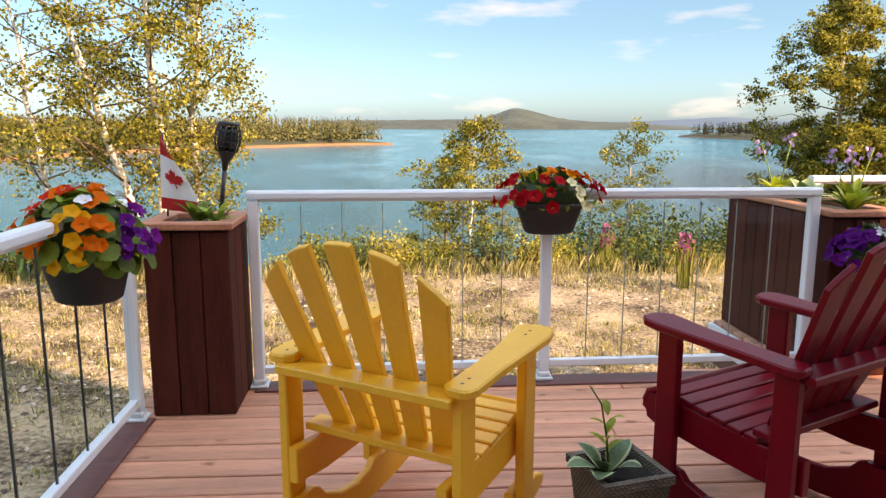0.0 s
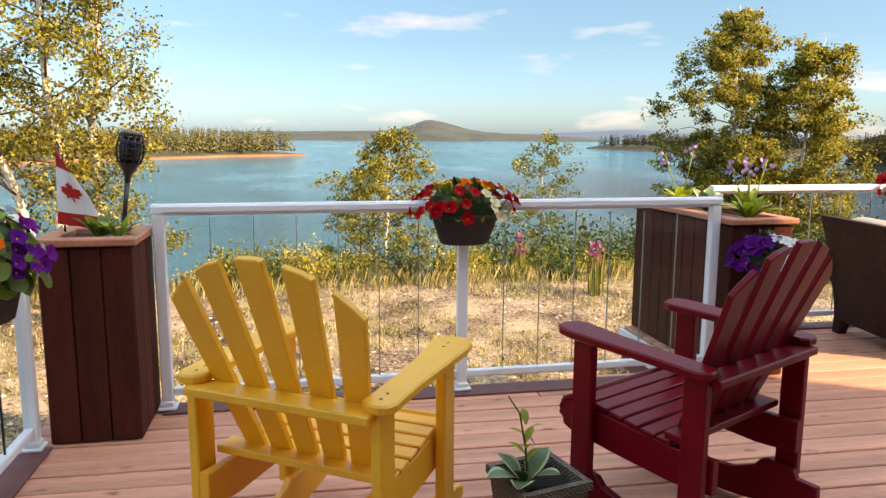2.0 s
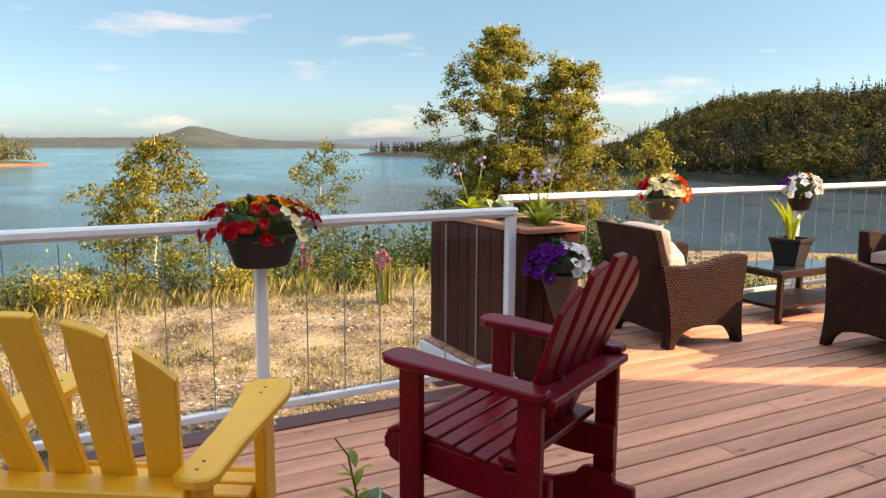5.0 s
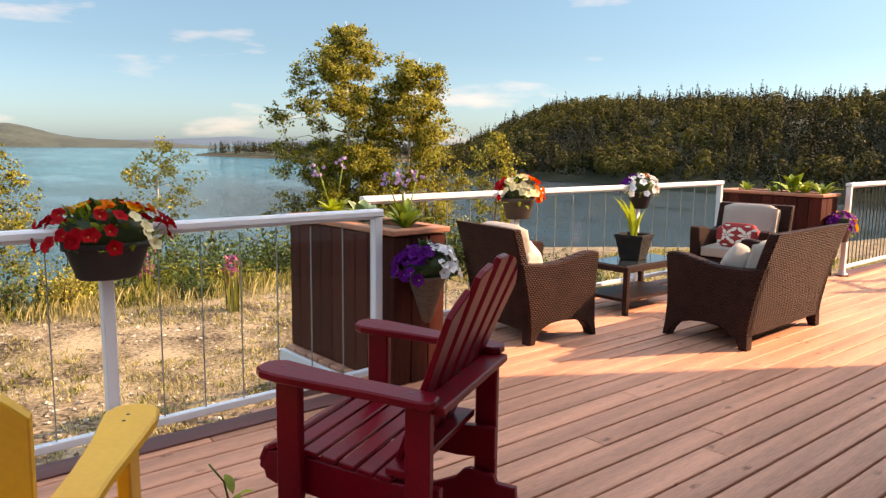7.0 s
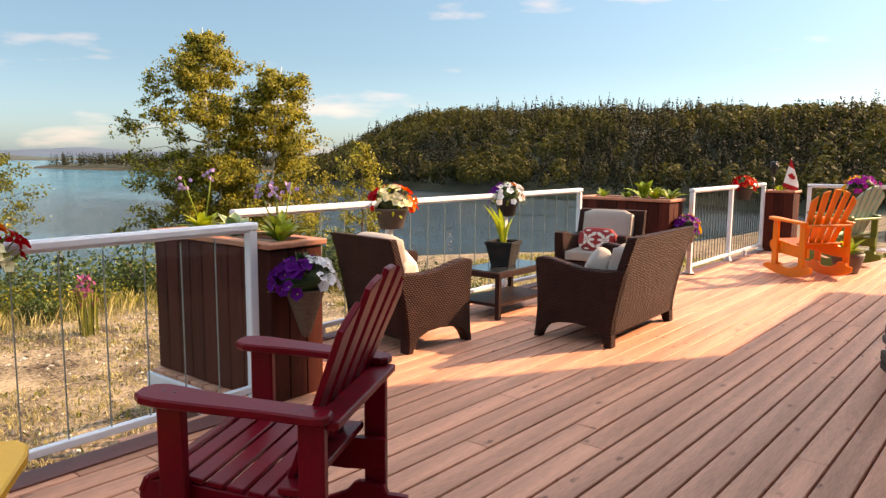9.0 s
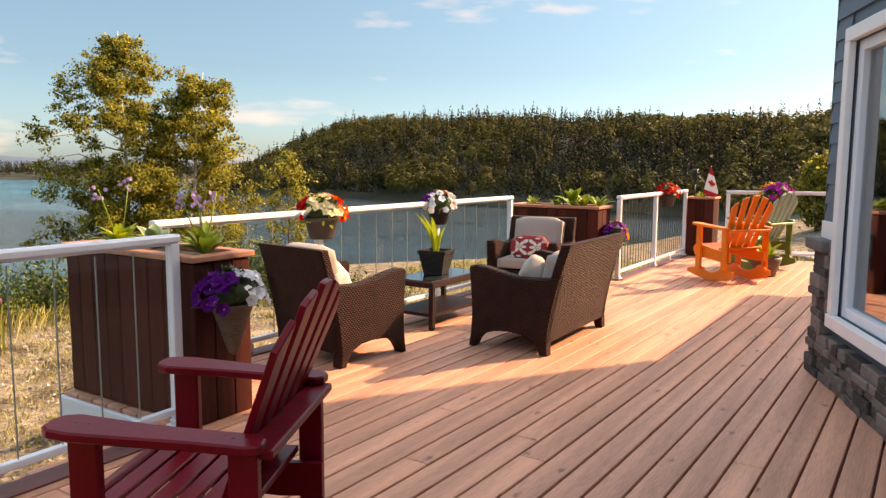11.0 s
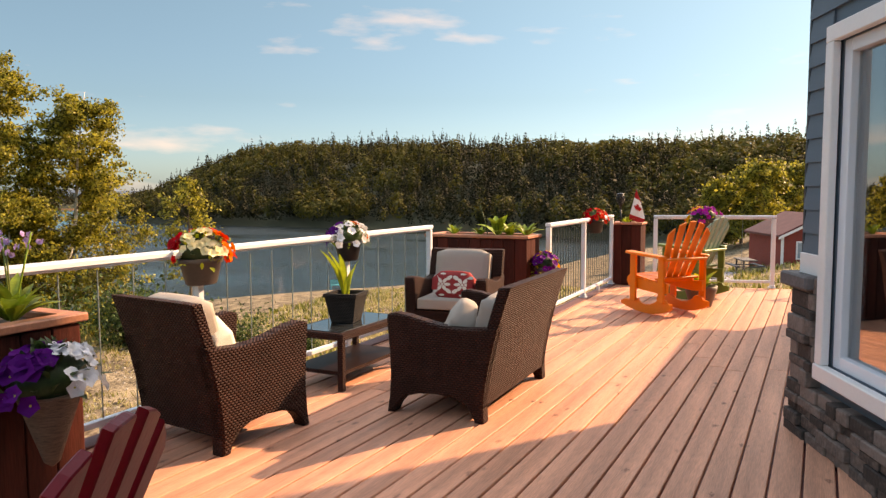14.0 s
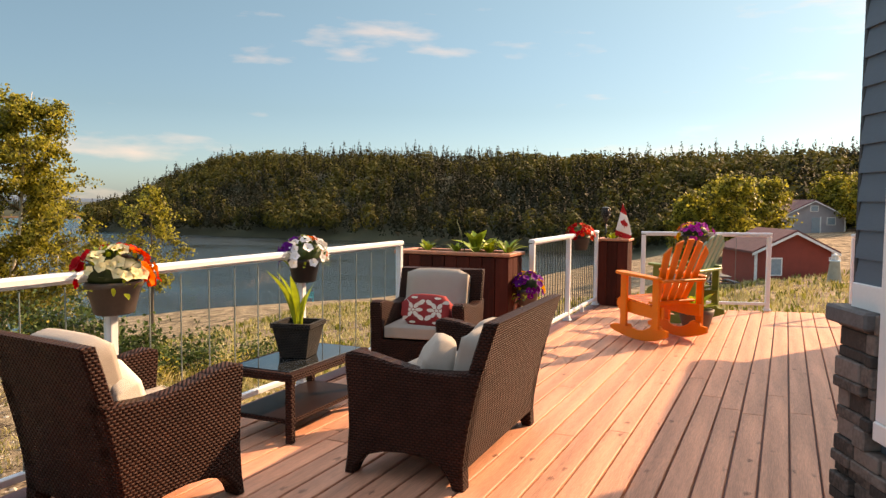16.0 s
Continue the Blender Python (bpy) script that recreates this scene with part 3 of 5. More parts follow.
# wall frame: the corner is the origin, x runs along the wall towards the corner, y points out over the deck
WIN = (-1.95, -0.375, 0.475, 2.25)
wall = tagged(new("wall_front"), "blue-grey lap-sided house wall with stacked stone base", "wall", "", "structure")
wall.matrix_world = WM
WALL_L = 7.7
for name, x0, x1, z0, z1 in (("wall_piece", -WALL_L, WIN[0], -0.3, 5.6), ("wall_piece", WIN[1], 0.0, -0.3, 5.6), ("wall_piece", WIN[0], WIN[1], -0.3, WIN[2]), ("wall_piece", WIN[0], WIN[1], WIN[3], 5.6)):
    box(name, (x1 - x0, 0.2, z1 - z0), ((x0 + x1) / 2, -0.1, (z0 + z1) / 2), M_siding, wall, bevel=0)
z = 1.06
lap = 0.138
while z < 4.2:
    x0 = -0.27 if z < 2.34 else (-WALL_L)
    b = prism([(0.001, 0), (0.022, 0), (0.008, lap), (0.001, lap)], x0, 0.012, "x", 0)
    ob = part("lap_board", b, M_siding, wall)
    ob.location = (0, 0, z)
    z += lap
box("corner_trim", (0.03, 0.05, 4.5), (0.018, -0.01, 3.3), material("dark_corner", (0.02, 0.022, 0.026), 0.5), wall)
box("skirt_trim", (0.26, 0.035, 0.12), (-0.13, 0.02, 1.02), M_trim, wall)
box("stone_ledge", (0.37, 0.12, 0.085), (-0.075, 0.05, 0.92), M_stonecap, wall, bevel=0.012)
random.seed(11)
z = -0.02
while z < 0.88:
    h = random.choice((0.055, 0.075, 0.095))
    x = 0.045
    while x > (-4.6 if z + h < 0.4 else -0.25):
        w = random.uniform(0.1, 0.3)
        lim = -4.6 if z + h < 0.4 else -0.27
        w = min(w, x - lim + 0.01)
        if w < 0.03:
            break
        d = random.uniform(0.06, 0.095)
        ob = box("stone", (w - 0.003, d, h - 0.002), (0, 0, 0), M_stone, wall, bevel=0.006)
        ob.location = (x - w / 2, d / 2 - 0.005, z + h / 2)
        x -= w
    z += h
win = tagged(new("window_1"), "large white-framed picture window reflecting the deck", "window", "", "structure")
win.matrix_world = WM
wx0, wx1, wz0, wz1 = WIN
for nm, a in (("casing", 0.09),):
    box("casing", (wx1 - wx0 + 2 * a, 0.045, a), ((wx0 + wx1) / 2, 0.035, wz1 + a / 2), M_trim, win, bevel=0.006)
    box("casing", (wx1 - wx0 + 2 * a, 0.055, a), ((wx0 + wx1) / 2, 0.04, wz0 - a / 2), M_trim, win, bevel=0.006)
    box("casing", (a, 0.045, wz1 - wz0), (wx1 + a / 2, 0.035, (wz0 + wz1) / 2), M_trim, win, bevel=0.006)
    box("casing", (a, 0.045, wz1 - wz0), (wx0 - a / 2, 0.035, (wz0 + wz1) / 2), M_trim, win, bevel=0.006)
for s in (0, 1):
    box("sash", (0.08, 0.06, wz1 - wz0), ((wx0 + 0.04) if s else (wx1 - 0.04), -0.035, (wz0 + wz1) / 2), M_white, win)
    box("sash", (wx1 - wx0 - 0.16, 0.06, 0.07), ((wx0 + wx1) / 2, -0.035, wz0 + 0.035 if s else wz1 - 0.035), M_white, win)
box("pane", (wx1 - wx0 - 0.15, 0.008, wz1 - wz0 - 0.13), ((wx0 + wx1) / 2, -0.05, (wz0 + wz1) / 2), M_winglass, win, bevel=0)
upper = tagged(new("window_2"), "white casing of an upper window", "window", "", "structure")
upper.matrix_world = WM
box("casing", (1.5, 0.045, 0.09), (-1.05, 0.035, 2.71), M_trim, upper, bevel=0.006)
box("casing", (0.09, 0.045, 1.0), (-0.345, 0.035, 3.255), M_trim, upper, bevel=0.006)
box("pane", (1.4, 0.02, 1.0), (-1.09, 0.028, 3.255), M_winglass, upper, bevel=0)
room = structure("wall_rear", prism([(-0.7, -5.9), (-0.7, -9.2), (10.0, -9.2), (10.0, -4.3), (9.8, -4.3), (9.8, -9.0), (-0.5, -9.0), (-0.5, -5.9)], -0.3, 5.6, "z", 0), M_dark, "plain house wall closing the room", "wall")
# unseen tall block out to x = 10, sized so its shadow covers the deck
side = structure("wall_side", prism([(6.4, -2.95), (6.4, -4.3), (10.0, -4.3), (10.0, -4.5), (6.2, -4.5), (6.2, -3.03)], -0.3, 5.6, "z", 0), M_siding, "blue-grey house wall beyond the corner", "wall")
floor_in = structure("floor_inside", prism([(-0.5, -5.8), (6.15, -3.1), (6.15, -4.4), (9.8, -4.4), (9.8, -9.0), (-0.5, -9.0)], -0.05, 0.05, "z", 0), M_dark, "house floor with the room's dimness put into its colour", "floor")
roof = structure("roof", prism([(-1.2, -5.7), (6.5, -2.65), (6.8, -2.9), (6.8, -4.1), (10.05, -4.15), (10.05, -9.6), (-1.2, -9.6)], 5.6, 5.8, "z", 0), M_roof, "dark shingled house roof", "roof")
# unseen low wing, added so its eave's shadow edge runs along the deck
wing = structure("wall_wing_unseen", prism([(10.0, -4.5), (13.1, -4.5), (13.1, -9), (10.0, -9)], -0.3, 2.5, "z", 0), M_siding, "unseen low blue-grey wing added to shade the deck", "wall")
wing_roof = structure("roof_wing_unseen", prism([(10.06, -4.3), (13.3, -4.3), (13.3, -9.3), (10.06, -9.3)], 2.5, 2.63, "z", 0), M_roof, "unseen low roof whose eave casts the deck's shadow edge", "roof")

# ---------------------------------------------------------------- wicker seats
M_wicker = wicker_material("dark_brown_wicker", (0.05, 0.02, 0.0145))
M_wicker2 = wicker_material("pot_wicker", (0.05, 0.045, 0.042), 60)
M_cushion = material("beige_cushion", (0.38, 0.33, 0.285), 0.9, 0, 0.06, 6, 0.25, 260)
M_redcloth = material("red_cloth", (0.35, 0.03, 0.03), 0.9, 0, 0.1, 6, 0.2, 260)
M_ivory = material("ivory_print", (0.72, 0.66, 0.58), 0.9, 0, 0.05, 6, 0.2, 260)


def cushion_bm(sx, sy, sz, puff=0.3):
    b = bmesh.new()
    bmesh.ops.create_cube(b, size=1)
    bmesh.ops.subdivide_edges(b, edges=list(b.edges), cuts=5, use_grid_fill=True)
    for v in b.verts:
        x, y, z = v.co * 2
        k = (1 - abs(x) ** 4) * (1 - abs(y) ** 4)
        v.co = Vector((x * (1 - 0.03 * (1 - k)), y * (1 - 0.03 * (1 - k)), z * (1 - puff + puff * k ** 0.5))) / 2
    bmesh.ops.scale(b, vec=(sx, sy, sz), verts=b.verts)
    for f in b.faces:
        f.smooth = True
    return b


def back_curve(z):
    return -0.325 - 0.03 * z - 0.24 * max(0, z - 0.12) ** 1.5


def wicker_seat(m, width, label, category, cushions):
    c = thing("wicker_" + ("loveseat" if width > 1 else "armchair"), m, label, category, "wicker lounge set")
    zs = [0.1 + 0.075 * i for i in range(11)]
    rear = [(back_curve(z), z) for z in zs if z < 0.63]
    for s in (-1, 1):
        outline = [(-0.335, 0.0), (-0.33, 0.1)] + rear + [(-0.40, 0.615), (-0.3, 0.6), (-0.18, 0.592), (-0.05, 0.6), (0.08, 0.625), (0.2, 0.652), (0.3, 0.662), (0.345, 0.65), (0.35, 0.62), (0.33, 0.4), (0.325, 0.25),
                                                        (0.335, 0.1), (0.35, 0.0), (0.3, 0.0), (0.27, 0.06), (0.22, 0.115), (0.12, 0.145), (0.0, 0.155), (-0.12, 0.145), (-0.21, 0.11), (-0.255, 0.05), (-0.275, 0.0)]
        x = s * (width / 2 - 0.05)
        part("arm_panel", prism(outline, x - 0.05, x + 0.05, "x", 0.012), M_wicker, c)
        for yy in (-0.305, 0.325):
            box("foot", (0.06, 0.045, 0.02), (s * (width / 2 - 0.05), yy, 0.008), M_seam, c)
    pts = [(back_curve(z), z) for z in zs] + [(back_curve(0.86) - 0.005, 0.868), (back_curve(0.86) + 0.075, 0.862)] + [(back_curve(z) + 0.075, z) for z in reversed(zs)]
    part("back_panel", prism(pts, -width / 2 + 0.012, width / 2 - 0.012, "x", 0.01), M_wicker, c)
    part("front_apron", prism([(0.27, 0.16), (0.27, 0.345), (0.325, 0.345), (0.325, 0.16)], -width / 2 + 0.1, width / 2 - 0.1, "x", 0), M_wicker, c)
    box("seat_deck", (width - 0.2, 0.62, 0.03), (0, -0.02, 0.325), M_wicker, c)
    n_c = cushions
    w = (width - 0.21) / n_c
    for i in range(n_c):
        x = -(width - 0.21) / 2 + w * (i + 0.5)
        b = cushion_bm(w - 0.012, 0.6, 0.13, 0.3)
        bmesh.ops.translate(b, vec=(x, 0.035, 0.41), verts=b.verts)
        part("seat_cushion", b, M_cushion, c, "beige seat cushion")
        b = cushion_bm(w - 0.012, 0.15, 0.44 if n_c == 1 else 0.36, 0.22)
        bmesh.ops.transform(b, matrix=pose(x, -0.31, 0.655 if n_c == 1 else 0.61, 14, 0, 0), verts=b.verts)
        part("back_cushion", b, M_cushion, c, "beige back cushion")
    return c


chair_a = wicker_seat(pose(4.85, 0.40, 0, 0, 0, -97), 0.74, "dark brown wicker armchair with beige cushions, back to the planter", "armchair", 1)
loveseat = wicker_seat(pose(6.245, -0.645, 0, 0, 0, 1), 1.30, "dark brown wicker loveseat with beige cushions facing the water", "sofa", 2)
chair_b = wicker_seat(pose(7.78, 0.23, 0, 0, 0, 99), 0.78, "dark brown wicker armchair with beige cushions facing the table", "armchair", 1)


def print_cushion(m):
    p = thing("throw_pillow", m, "square throw pillow with red and ivory medallion print", "pillow")
    b = cushion_bm(0.42, 0.13, 0.27, 0.6)
    part("pillow_body", b, M_redcloth, p)

    def petal(u, v, a, r0, r1):
        b2 = bmesh.new()
        ring = []
        for i in range(10):
            t = i / 10 * 2 * math.pi
            x, z = r0 * math.cos(t), r1 * math.sin(t)
            px, pz = u + x * math.cos(a) - z * math.sin(a), v + x * math.sin(a) + z * math.cos(a)
            pz *= 0.79
            kx, kz = px / 0.21, pz / 0.135
            k = max(0, (1 - abs(kx) ** 4) * (1 - abs(kz) ** 4))
            ring.append(b2.verts.new((px, 0.065 * (0.25 + 0.75 * k ** 0.5) + 0.004, pz)))
        b2.faces.new(ring)
        return b2
    for cx in (-0.1, 0.1):
        for k in range(6):
            a = k * math.pi / 3
            part("print_petal", petal(cx + 0.05 * math.cos(a), 0.05 * math.sin(a), a, 0.034, 0.019), M_ivory, p)
        part("print_petal", petal(cx, 0, 0, 0.014, 0.014), M_ivory, p)
        for k in range(4):
            a = math.pi / 4 + k * math.pi / 2
            part("print_petal", petal(cx + 0.095 * math.cos(a), 0.11 * math.sin(a), a, 0.036, 0.022), M_ivory, p)
        part("print_petal", petal(cx, 0.125, 0, 0.03, 0.012), M_ivory, p)
        part("print_petal", petal(cx, -0.125, 0, 0.03, 0.012), M_ivory, p)
    return p


pillow = print_cushion(Matrix.Translation((7.6, 0.15, 0.575)) @ pose(0, 0, 0, 0, 0, 94) @ pose(0, 0, 0, 14, 0, 0))
for px, lab in ((5.84, "plump beige throw pillow on the loveseat"), (6.62, "cream throw pillow leaning in the loveseat")):
    p = thing("throw_pillow", pose(px, -0.72, 0.565 if px < 6.2 else 0.545, 24, 0, 26 if px < 6.2 else -6), lab, "pillow")
    part("pillow_body", cushion_bm(0.38, 0.17, 0.36, 0.75), M_cushion, p)
pa = thing("throw_pillow", pose(4.62, 0.34, 0.6, 0, 0, -97) @ pose(0, 0, 0, 18, 0, 0), "ivory and red printed throw pillow in the armchair", "pillow")
part("pillow_body", cushion_bm(0.38, 0.15, 0.34, 0.75), M_ivory, pa)

# side table
M_tabletop = material("tinted_tabletop", (0.02, 0.025, 0.028), 0.06, 0, 0.05, 4, 0)
tb = thing("coffee_table", pose(6.29, 0.455, 0, 0, 0, 0), "low brown wicker table with dark glass top and lower shelf", "table")
TX, TY, TZ = 0.92, 0.50, 0.43
for sx in (-1, 1):
    for sy in (-1, 1):
        box("leg", (0.045, 0.045, TZ - 0.05), (sx * (TX / 2 - 0.03), sy * (TY / 2 - 0.03), (TZ - 0.05) / 2), M_wicker, tb)
for sy in (-1, 1):
    box("apron", (TX, 0.05, 0.05), (0, sy * (TY / 2 - 0.025), TZ - 0.03), M_wicker, tb, bevel=0.006)
    box("apron", (0.05, TY - 0.1, 0.05), (sy * (TX / 2 - 0.025), 0, TZ - 0.03), M_wicker, tb, bevel=0.006)
box("tabletop", (TX - 0.08, TY - 0.08, 0.01), (0, 0, TZ - 0.004), M_tabletop, tb, bevel=0.002, label="dark glass tabletop")
box("shelf", (TX - 0.04, TY - 0.04, 0.03), (0, 0, 0.13), M_wicker, tb)

# ---------------------------------------------------------------- flowers
M_pot = material("dark_plastic", (0.016, 0.016, 0.018), 0.55, 0, 0.12, 5, 0.05)
M_potbrown = material("brown_plastic", (0.09, 0.068, 0.06), 0.55, 0, 0.12, 5, 0.05)
M_basket = wicker_material("grey_basket_weave", (0.24, 0.2, 0.16), 70)
M_coco = material("twig_basket", (0.15, 0.095, 0.065), 0.9, 0, 0.4, 20, 0.8, 50, (1, 1, 8))
M_leaf = material("leaf_green", (0.19, 0.27, 0.03), 0.5, 0, 0.35, 8, 0.1, 50, (1, 1, 1), 0.5, 0.4, None, False, 0.3)
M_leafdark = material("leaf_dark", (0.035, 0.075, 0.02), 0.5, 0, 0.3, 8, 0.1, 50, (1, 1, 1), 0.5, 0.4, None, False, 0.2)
M_leafyel = material("leaf_lime", (0.32, 0.38, 0.03), 0.5, 0, 0.25, 8, 0.1, 50, (1, 1, 1), 0.4, 0.4, None, False, 0.35)
M_hosta = material("hosta_leaf", (0.10, 0.17, 0.07), 0.5, 0, 0.3, 8, 0.1, 50, (1, 1, 1), 0.4)
M_hostaedge = material("hosta_margin", (0.40, 0.46, 0.24), 0.5, 0, 0.15, 8, 0.1, 50)
BLOOM = {"orange": (0.85, 0.145, 0.006), "scarlet": (0.7, 0.03, 0.008), "red": (0.40, 0.002, 0.006), "purple": (0.105, 0.003, 0.15), "white": (0.78, 0.78, 0.8), "cream": (0.78, 0.70, 0.42),
         "yellow": (0.85, 0.36, 0.015), "violet": (0.17, 0.004, 0.19), "magenta": (0.38, 0.015, 0.28), "lilac": (0.45, 0.30, 0.55)}
M_bloom = {k: material(k + "_petal", v, 0.7, 0, 0.12, 30, 0.05, 120, (1, 1, 1), 0.35, 0.12, None, False, 0.25) for k, v in BLOOM.items()}
M_eye = material("bloom_eye", (0.5, 0.42, 0.06), 0.7)


def bloom_mesh(mat):
    b = bmesh.new()
    rings = []
    for rad, z in ((0.12, -0.35), (0.45, 0.0), (1.0, 0.12)):
        rings.append([b.verts.new((rad * (1 + 0.13 * math.cos(5 * t) * (rad > 0.9)) * math.cos(t), rad * (1 + 0.13 * math.cos(5 * t) * (rad > 0.9)) * math.sin(t), z + (0.1 * math.cos(5 * t + 2) if rad > 0.9 else 0)))
                      for t in (k * math.pi / 7.5 for k in range(15))])
    for q, s in zip(rings, rings[1:]):
        for k in range(15):
            b.faces.new((q[k], q[(k + 1) % 15], s[(k + 1) % 15], s[k])).smooth = True
    f = b.faces.new(rings[0][::-1])
    f.material_index = 1
    return mesh_of("bloom", b, [mat, M_eye])


BLOOM_MESH = {k: bloom_mesh(m) for k, m in M_bloom.items()}


def leaf_mesh(mat, long=1.0, wide=0.4, edge=None):
    b = bmesh.new()
    rows = []
    n_ = 6
    for i in range(n_ + 1):
        t = i / n_
        w = wide * (math.sin(math.pi * min(1, t * 0.97 + 0.02)) ** 0.8)
        bend = 0.12 * math.sin(t * 3.0)
        rows.append([b.verts.new((s * w / 2, t * long, bend + 0.12 * abs(s) * w)) for s in (-1, -0.7, 0, 0.7, 1)])
    for q, s in zip(rows, rows[1:]):
        for k in range(4):
            f = b.faces.new((q[k], q[k + 1], s[k + 1], s[k]))
            f.smooth = True
            f.material_index = 1 if edge and k in (0, 3) else 0
    return mesh_of("leaf", b, [mat, edge] if edge else mat)


def round_leaf_mesh(mat):
    b = bmesh.new()
    c = b.verts.new((0, 0, -0.12))
    ring = [b.verts.new((math.cos(t) * (1 + 0.06 * math.cos(5 * t)), math.sin(t) * (1 + 0.06 * math.cos(5 * t)), 0.05 * math.sin(3 * t))) for t in (k * math.pi / 7 for k in range(14))]
    for k in range(14):
        b.faces.new((c, ring[k], ring[(k + 1) % 14])).smooth = True
    return mesh_of("leaf", b, mat)


LEAF = {"round": round_leaf_mesh(M_leaf), "dark": leaf_mesh(M_leafdark), "green": leaf_mesh(M_leaf), "lime": leaf_mesh(M_leafyel), "blade": leaf_mesh(M_leafyel, 1.0, 0.14, M_leaf),
        "hosta": leaf_mesh(M_hosta, 1.0, 0.62, M_hostaedge), "strap": leaf_mesh(M_leaf, 1.0, 0.26)}


def put(name, mesh, parent, at, out, size, spin=None):
    ob = new(name, mesh)
    ob.parent = parent
    qn = Vector(out).normalized().to_track_quat("Z", "Y")
    ob.matrix_basis = Matrix.LocRotScale(Vector(at), qn @ Euler((0, 0, random.uniform(0, 6.28) if spin is None else spin)).to_quaternion(), (size, size, size))
    return ob


def put_leaf(name, mesh, parent, at, way, size):
    """A leaf that starts at a place and reaches along a way, its face turned up."""
    ob = new(name, mesh)
    ob.parent = parent
    w = Vector(way).normalized()
    x = w.cross(Vector((0, 0, 1)))
    x = x.normalized() if x.length > 0.05 else Vector((1, 0, 0))
    zz = x.cross(w)
    ob.matrix_basis = Matrix.Translation(at) @ Matrix((x, w, zz)).transposed().to_4x4() @ Matrix.Diagonal((size, size, size, 1))
    return ob


def flower_basket(m, rx, ry, h, sectors, seed, label, pot=None, leaf="green", n_bloom=34, n_leaf=60, pot_h=0.16, pot_r=0.8, droop=0.5, bloom=0.034, lobes=False, top=()):
    """A pot of blooms: sectors are (colour, share of the way round)."""
    random.seed(seed)
    g = thing("flower_pot", m, label, "flower pot", "railing flower pots")
    pr = pot_r
    if lobes:
        b = lathe_bm([(rx * pr * 0.62, 0), (rx * pr * 0.7, 0.01), (rx * pr * 0.92, pot_h * 0.8), (rx * pr, pot_h * 0.82), (rx * pr, pot_h), (rx * pr * 0.9, pot_h), (rx * pr * 0.85, pot_h - 0.03)], 24, (1, ry / rx))
    else:
        b = lathe_bm([(rx * pr * 0.7, 0), (rx * pr * 0.74, 0.008), (rx * pr * 0.95, pot_h * 0.78), (rx * pr * 1.0, pot_h * 0.8), (rx * pr * 1.0, pot_h), (rx * pr * 0.92, pot_h), (rx * pr * 0.9, pot_h - 0.02)], 24, (1, ry / rx))
    part("pot", b, pot or M_pot, g)
    z0 = pot_h - 0.01

    def dome(a, e):
        ce = math.cos(e)
        return Vector((rx * ce * math.cos(a), ry * ce * math.sin(a), z0 + h * math.sin(e)))
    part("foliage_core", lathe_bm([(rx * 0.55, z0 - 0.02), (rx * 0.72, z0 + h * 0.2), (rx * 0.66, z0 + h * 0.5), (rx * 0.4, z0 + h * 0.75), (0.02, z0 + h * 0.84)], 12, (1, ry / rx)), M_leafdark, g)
    for i in range(n_leaf):
        a, e = random.uniform(0, 6.283), random.uniform(-droop, 1.45)
        p = dome(a, e) * 1.0
        p = Vector((p.x * random.uniform(0.75, 0.98), p.y * random.uniform(0.75, 0.98), p.z - 0.015))
        out = Vector((math.cos(a) * math.cos(e), math.sin(a) * math.cos(e), math.sin(e) + 0.3)) + Vector([random.uniform(-0.5, 0.5) for _ in range(3)])
        if leaf == "round":
            put("leaf", LEAF["round"], g, p, out, random.uniform(0.03, 0.052))
        else:
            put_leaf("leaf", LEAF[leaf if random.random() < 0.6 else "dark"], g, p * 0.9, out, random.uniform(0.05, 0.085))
    for i in range(n_bloom):
        f = (i + random.uniform(0, 1)) / n_bloom
        s, col = 0, sectors[-1][0]
        for c_, w_ in sectors:
            if f < s + w_:
                col = c_
                break
            s += w_
        a = f * 6.283 + random.uniform(-0.25, 0.25)
        e = random.uniform(-droop * 0.7, 1.35)
        if top and e > 0.8:
            col = random.choice(top)
        k = random.uniform(0.94, 1.1)
        p = dome(a, e)
        p = Vector((p.x * k, p.y * k, p.z + 0.005))
        out = Vector((math.cos(a) * math.cos(e), math.sin(a) * math.cos(e), math.sin(e) * 0.8 + 0.15)) + Vector([random.uniform(-0.35, 0.35) for _ in range(3)])
        put("bloom", BLOOM_MESH[col], g, p, out, random.uniform(0.8, 1.15) * bloom)
    return g


flower_basket(pose(-0.45, -0.955, 0.74, 0, 0, -42), 0.27, 0.24, 0.25, [("purple", 0.1), ("violet", 0.1), ("white", 0.08), ("scarlet", 0.12), ("orange", 0.13), ("scarlet", 0.1), ("orange", 0.2), ("yellow", 0.08), ("orange", 0.09)], 3,
              "dark plastic rail pot of orange nasturtiums and purple petunias", leaf="round", n_bloom=112, n_leaf=150, pot_h=0.2, pot_r=0.72, droop=0.12, bloom=0.029, lobes=True, top=("scarlet", "orange", "white"))
flower_basket(pose(1.58, -0.02, 0.845), 0.29, 0.19, 0.18, [("red", 0.8), ("cream", 0.05), ("red", 0.15)], 5,
              "dark plastic rail pot of crimson petunias and yellow blooms", n_bloom=64, n_leaf=120, pot_h=0.165, pot_r=0.66, droop=0.04, bloom=0.034, lobes=True, top=("orange", "yellow", "red"))
